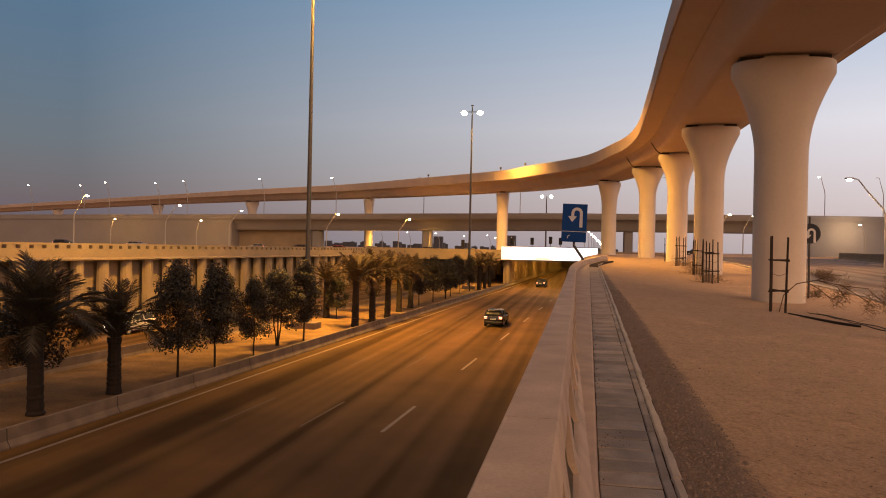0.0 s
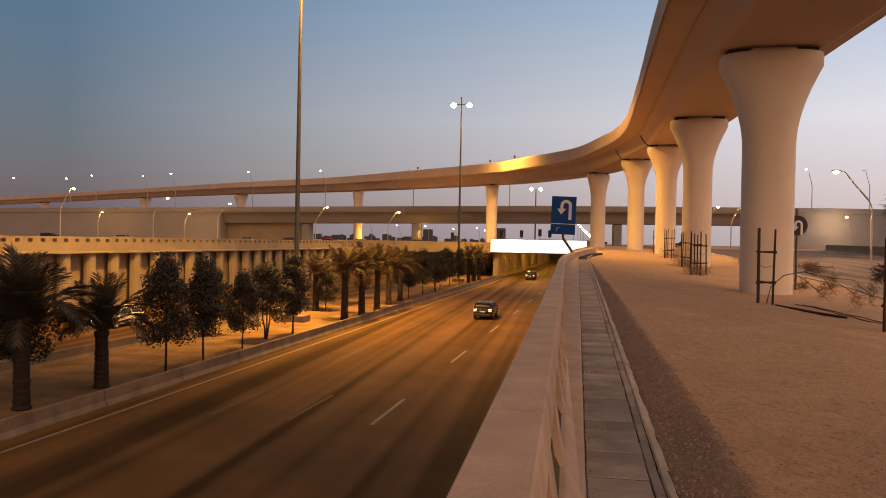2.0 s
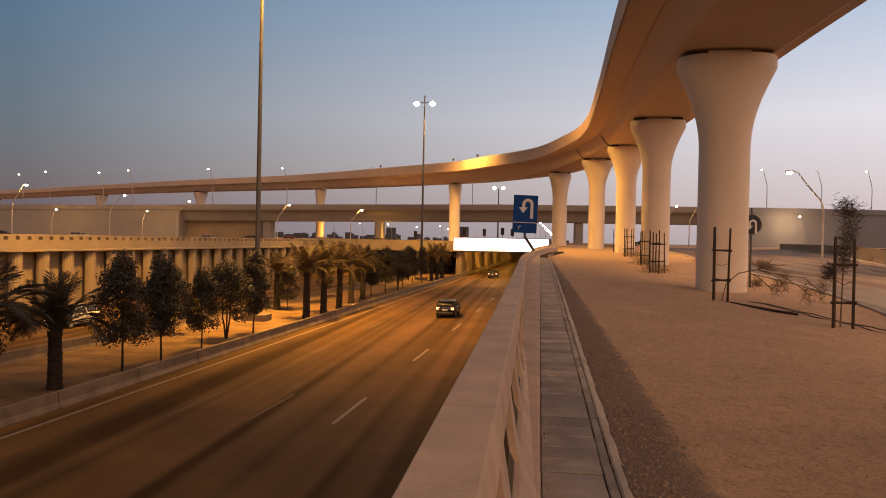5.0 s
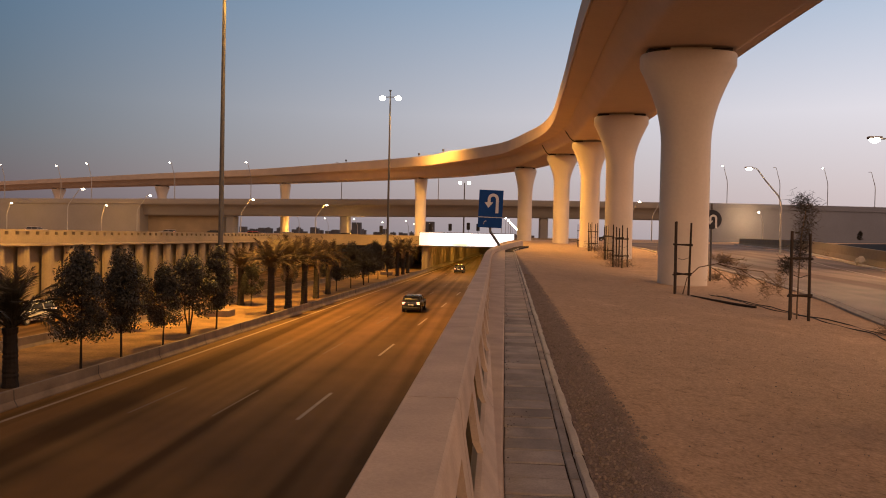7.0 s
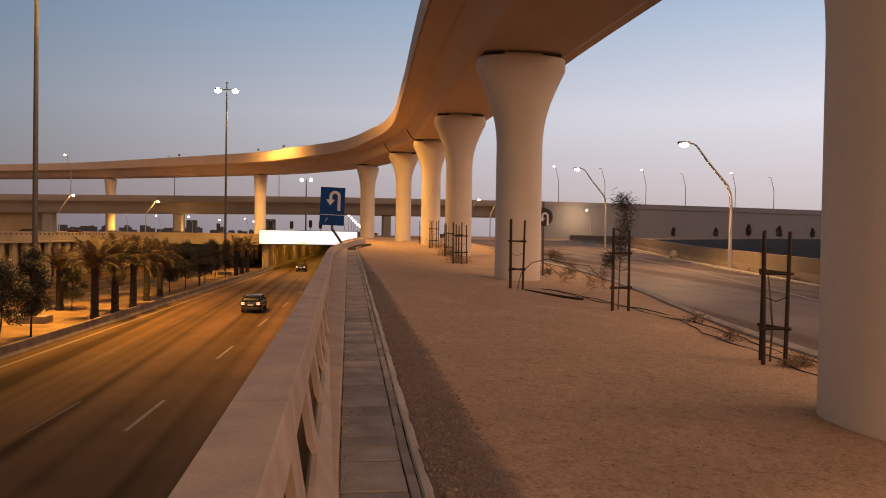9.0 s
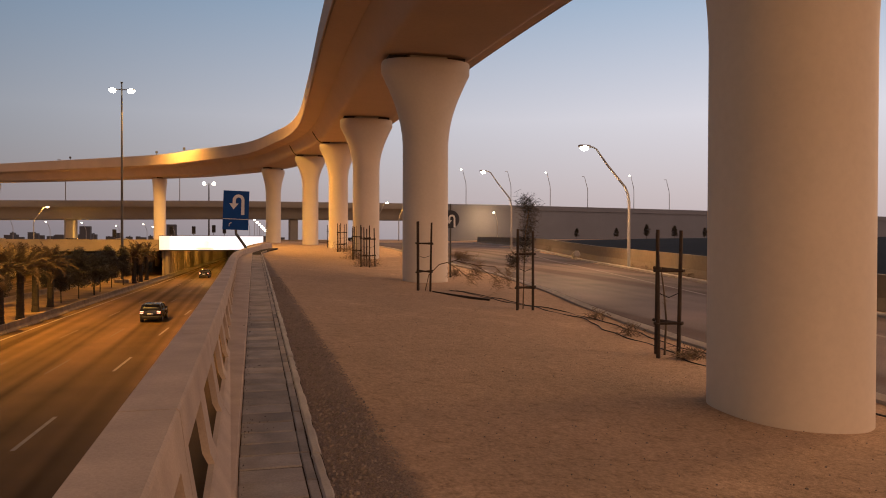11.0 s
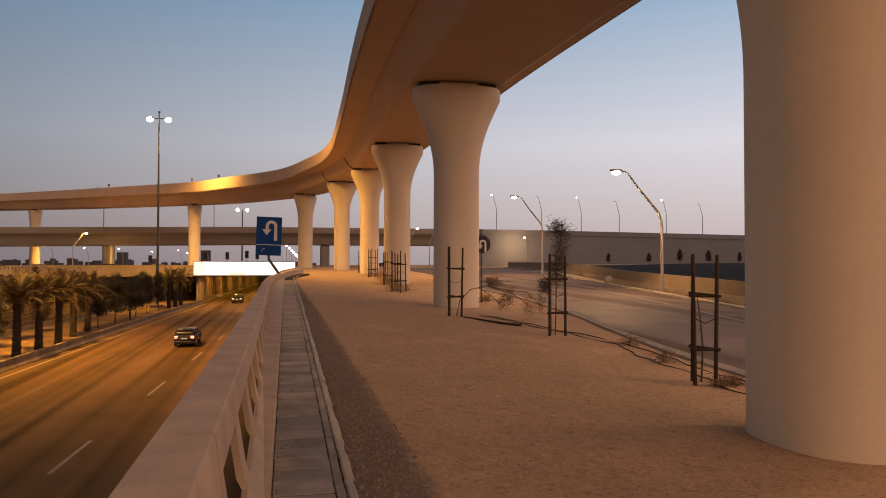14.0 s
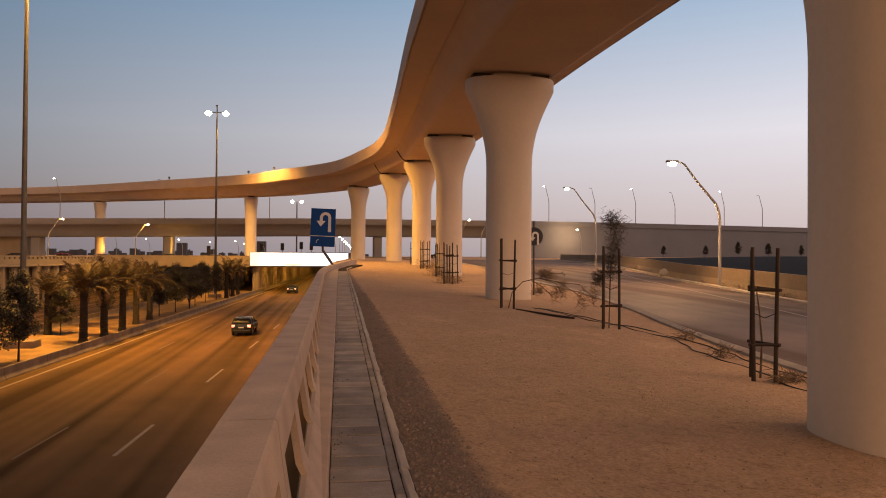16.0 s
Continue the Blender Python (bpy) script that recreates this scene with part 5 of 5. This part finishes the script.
CARBLACK = mat("black_car_paint", (0.012, 0.012, 0.013), 0.25, vary=0.1, scale=2, bump=0.0, spec=0.6)
CARWHITE = mat("white_car_paint", (0.6, 0.58, 0.55), 0.3, vary=0.1, scale=2, bump=0.0, spec=0.6)
CARPALE = mat("dusty_car_paint", (0.34, 0.32, 0.30), 0.4, vary=0.1, scale=2, bump=0.0, spec=0.5)
CARRED = mat("red_car_paint", (0.3, 0.03, 0.02), 0.3, vary=0.1, scale=2, bump=0.0, spec=0.6)
car(-7.8, 72.5, ROAD_Z, -2.7, CARBLACK, "black car with lit tail lights on the sunken road")
car(-36.6, 54.6, ROAD_Z, 177.3, CARWHITE, "white car with lit headlights on the far carriageway")
car(-7.1, 152.5, ROAD_Z, -2.7, CARBLACK, "dark car entering the underpass")
FAR_CARS = [(-79, 172, 0.6, 90, CARPALE, "pale"), (-68, 172, 0.6, 90, CARBLACK, "black"), (-99, 152, 0.6, -90, CARPALE, "pale"), (-58, 175, 0.6, -90, CARRED, "red"), (-50, 172, 0.6, 90, CARPALE, "pale"),
            (-36, 172, 0.6, 90, CARBLACK, "black"), (-25, 175, 0.6, -90, CARPALE, "pale"), (-118, 152, 0.6, -90, CARBLACK, "black"), (25, 165, 1.3, 90, CARBLACK, "black")]
for x, y, z, t, pnt, lab in FAR_CARS:
    o = car(x, y, z if x < -20 else land_z(x, y), t, pnt, lab + " car on the street below the viaduct", group="distant cars")
    o.scale = (1.0, 0.95, 0.82)

# ---------------------------------------------------------------- far city
random.seed(9)
for k in range(84):
    x = -820 + 11 * k + rnd(-5, 5)
    h = rnd(5, 11) + (rnd(0, 8) if x < -280 else 0)
    b = thing("far_building", "distant flat-roofed building in evening haze", "building", "skyline", (x, 1850 + rnd(0, 160), 0))
    w = rnd(4, 9)
    block = part("block", boxed((-w, -8, 0), (w, 8, h)), CITY, b)
    if k % 3 == 0:
        part("roof_hut", boxed((-w * 0.4, -4, h), (w * 0.1, 4, h + rnd(2, 4))), CITY, block)
for x, y, w, h in ((-79.5, 900, 5, 19), (-284, 1500, 9, 26)):
    b = thing("far_building", "distant tower in evening haze", "building", "skyline", (x, y, 0))
    part("block", boxed((-w, -8, 0), (w, 8, h)), CITY, b)

# ---------------------------------------------------------------- loose gravel, pavers and kerb stones
random.seed(17)
verts, faces = [], []
for k in range(7500):
    far = random.random() < 0.14
    x = 0.86 + 0.60 * random.random() ** 0.9 if not far else rnd(1.4, 6.5)
    y = 1.5 + 22 * random.random() ** 1.7
    r = (rnd(0.003, 0.008) if far else rnd(0.004, 0.013)) * (1.9 if random.random() < 0.03 else 1)
    z = ground_z(x, y) + 0.006
    i = len(verts)
    a, tall = rnd(0, 6.28), r * rnd(0.5, 0.9)
    for level, f in ((0.0, 1.0), (0.65, 0.8)):
        for c in range(5):
            th = a + 2 * math.pi * (c + 0.3 * level) / 5
            rr = r * f * rnd(0.75, 1.2)
            verts.append((x + rr * math.cos(th) * 1.15, y + rr * math.sin(th), z - 0.006 + (tall + 0.006) * level))
    verts.append((x + rnd(-0.3, 0.3) * r, y + rnd(-0.3, 0.3) * r, z + tall))
    for c in range(5):
        d = (c + 1) % 5
        faces += [(i + c, i + d, i + 5 + d, i + 5 + c), (i + 5 + c, i + 5 + d, i + 10)]
me = bpy.data.meshes.new("pebbles")
me.from_pydata(verts, [], faces)
me.materials.append(STONE)
tagged(new("pebbles", me), "loose small stones scattered along the kerb and sand", "pebbles", kind="stuff")

pavement = thing("pavement", "narrow strip of grey concrete pavers behind the parapet", "pavement", kind="structure")
bed = bmesh.new()
sweep(bed, [(Vector((walk_x(y), y, ground_z(0, y))), Vector((1, 0, 0)), Vector((0, 0, 1))) for y in span(-8, 58, 1.5)], [(0.2, -0.1), (0.85, -0.1), (0.85, 0.054), (0.2, 0.054)])
part("bed", bed, DIRT, pavement)


def slab_mesh(w, l, h, name, c=0.008):
    bm = bmesh.new()
    lo = [bm.verts.new(p) for p in ((0, 0, 0), (w, 0, 0), (w, l, 0), (0, l, 0))]
    mi = [bm.verts.new(p) for p in ((0, 0, h - c), (w, 0, h - c), (w, l, h - c), (0, l, h - c))]
    hi = [bm.verts.new(p) for p in ((c, c, h), (w - c, c, h), (w - c, l - c, h), (c, l - c, h))]
    for a, b in ((lo, mi), (mi, hi)):
        for k in range(4):
            bm.faces.new((a[k], a[(k + 1) % 4], b[(k + 1) % 4], b[k]))
    bm.faces.new(hi)
    me = bpy.data.meshes.new(name)
    bm.to_mesh(me)
    bm.free()
    return me


SLAB, EDGE = slab_mesh(0.430, 0.282, 0.06, "paver", 0.007), slab_mesh(0.066, 0.590, 0.06, "edge_paver", 0.006)


def rough_kerb(seed):
    """A low cast kerb stone with a crumbled, mortar-smeared top."""
    random.seed(seed)
    bm = bmesh.new()
    rows = []
    for k in range(10):
        y = 0.99 * k / 9
        a, b, h = rnd(-0.004, 0.003), rnd(-0.003, 0.006), rnd(-0.007, 0.003)
        rows.append([bm.verts.new(p) for p in ((a, y, 0), (a, y, 0.182 + h), (0.014 + a, y, 0.2 + h), (0.058 + b, y, 0.198 + h + rnd(-0.005, 0.003)), (0.074 + b, y, 0.176 + h), (0.074 + b, y, 0))])
    for r0, r1 in zip(rows, rows[1:]):
        for k in range(5):
            bm.faces.new((r0[k], r1[k], r1[k + 1], r0[k + 1]))
    for r in (rows[0], rows[-1][::-1]):
        bm.faces.new(r)
    me = bpy.data.meshes.new("kerb_stone")
    bm.normal_update()
    bm.to_mesh(me)
    bm.free()
    me.materials.append(KERB)
    return me


STONES = [rough_kerb(70 + k) for k in range(5)]
PALED = {}
for me in (SLAB, EDGE):
    me.materials.append(PAVER)
    PALED[me.name] = me.copy()
    PALED[me.name].materials[0] = SHEENPAVER


def drift(y):
    return -math.degrees(math.atan((walk_x(y + 0.5) - walk_x(y - 0.5))))


for me, x, pitch, count in ((SLAB, 0.262, 0.302, 150), (EDGE, 0.700, 0.604, 75)):
    for k in range(count):
        y = -3.6 + pitch * k
        sl = math.degrees(math.atan(1.7 / 60 * math.exp(-y / 60)))
        # paler pavers get more frequent further off, as the painted sheen grows
        paled = random.random() < min(max((y - 5.5) / 9, 0), 1)
        shared("paver", PALED[me.name] if paled else me, pavement, pose(walk_x(y) + x + rnd(-0.003, 0.003), y, ground_z(0, y) + 0.005 + rnd(-0.003, 0.003), sl + rnd(-0.5, 0.5), rnd(-0.3, 0.3), drift(y) + rnd(-0.3, 0.3)))
for k in range(54):
    y = -3.8 + k
    sl = math.degrees(math.atan(1.7 / 60 * math.exp(-y / 60)))
    shared("kerb_stone", STONES[k % 5], pavement, pose(walk_x(y) + 0.776 + rnd(-0.003, 0.003), y, ground_z(0, y) - 0.124 + rnd(-0.003, 0.003), sl, 0, drift(y) + rnd(-0.12, 0.12)))

# dead leaves and dirt blown against the footing and into the joints
random.seed(23)
verts, faces = [], []
for k in range(130):
    y = 1.5 + 16 * random.random() ** 1.4
    clump = random.random() < 0.3
    x = walk_x(y) + (0.275 + abs(random.gauss(0, 0.02)) if not clump else 0.33 + random.gauss(0, 0.05))
    if clump:
        y = random.choice((4.9, 5.15, 7.6, 11.0)) + random.gauss(0, 0.06)
    z = ground_z(0, y) + 0.069
    r, a = rnd(0.004, 0.013), rnd(0, 6.28)
    i = len(verts)
    for c_k in range(4):
        th = a + math.pi / 2 * c_k
        rr = r * (1.0 if c_k % 2 else 0.4)
        verts.append((x + rr * math.cos(th), y + rr * math.sin(th), z + rnd(0.0, 0.008)))
    verts.append((x, y, z + 0.012))
    faces += [(i + c_k, i + (c_k + 1) % 4, i + 4) for c_k in range(4)]
me = bpy.data.meshes.new("leaf_litter")
me.from_pydata(verts, [], faces)
me.materials.append(WOOD)
tagged(new("leaf_litter", me), "dark dry leaf litter and dirt on the pavers", "litter", kind="stuff")
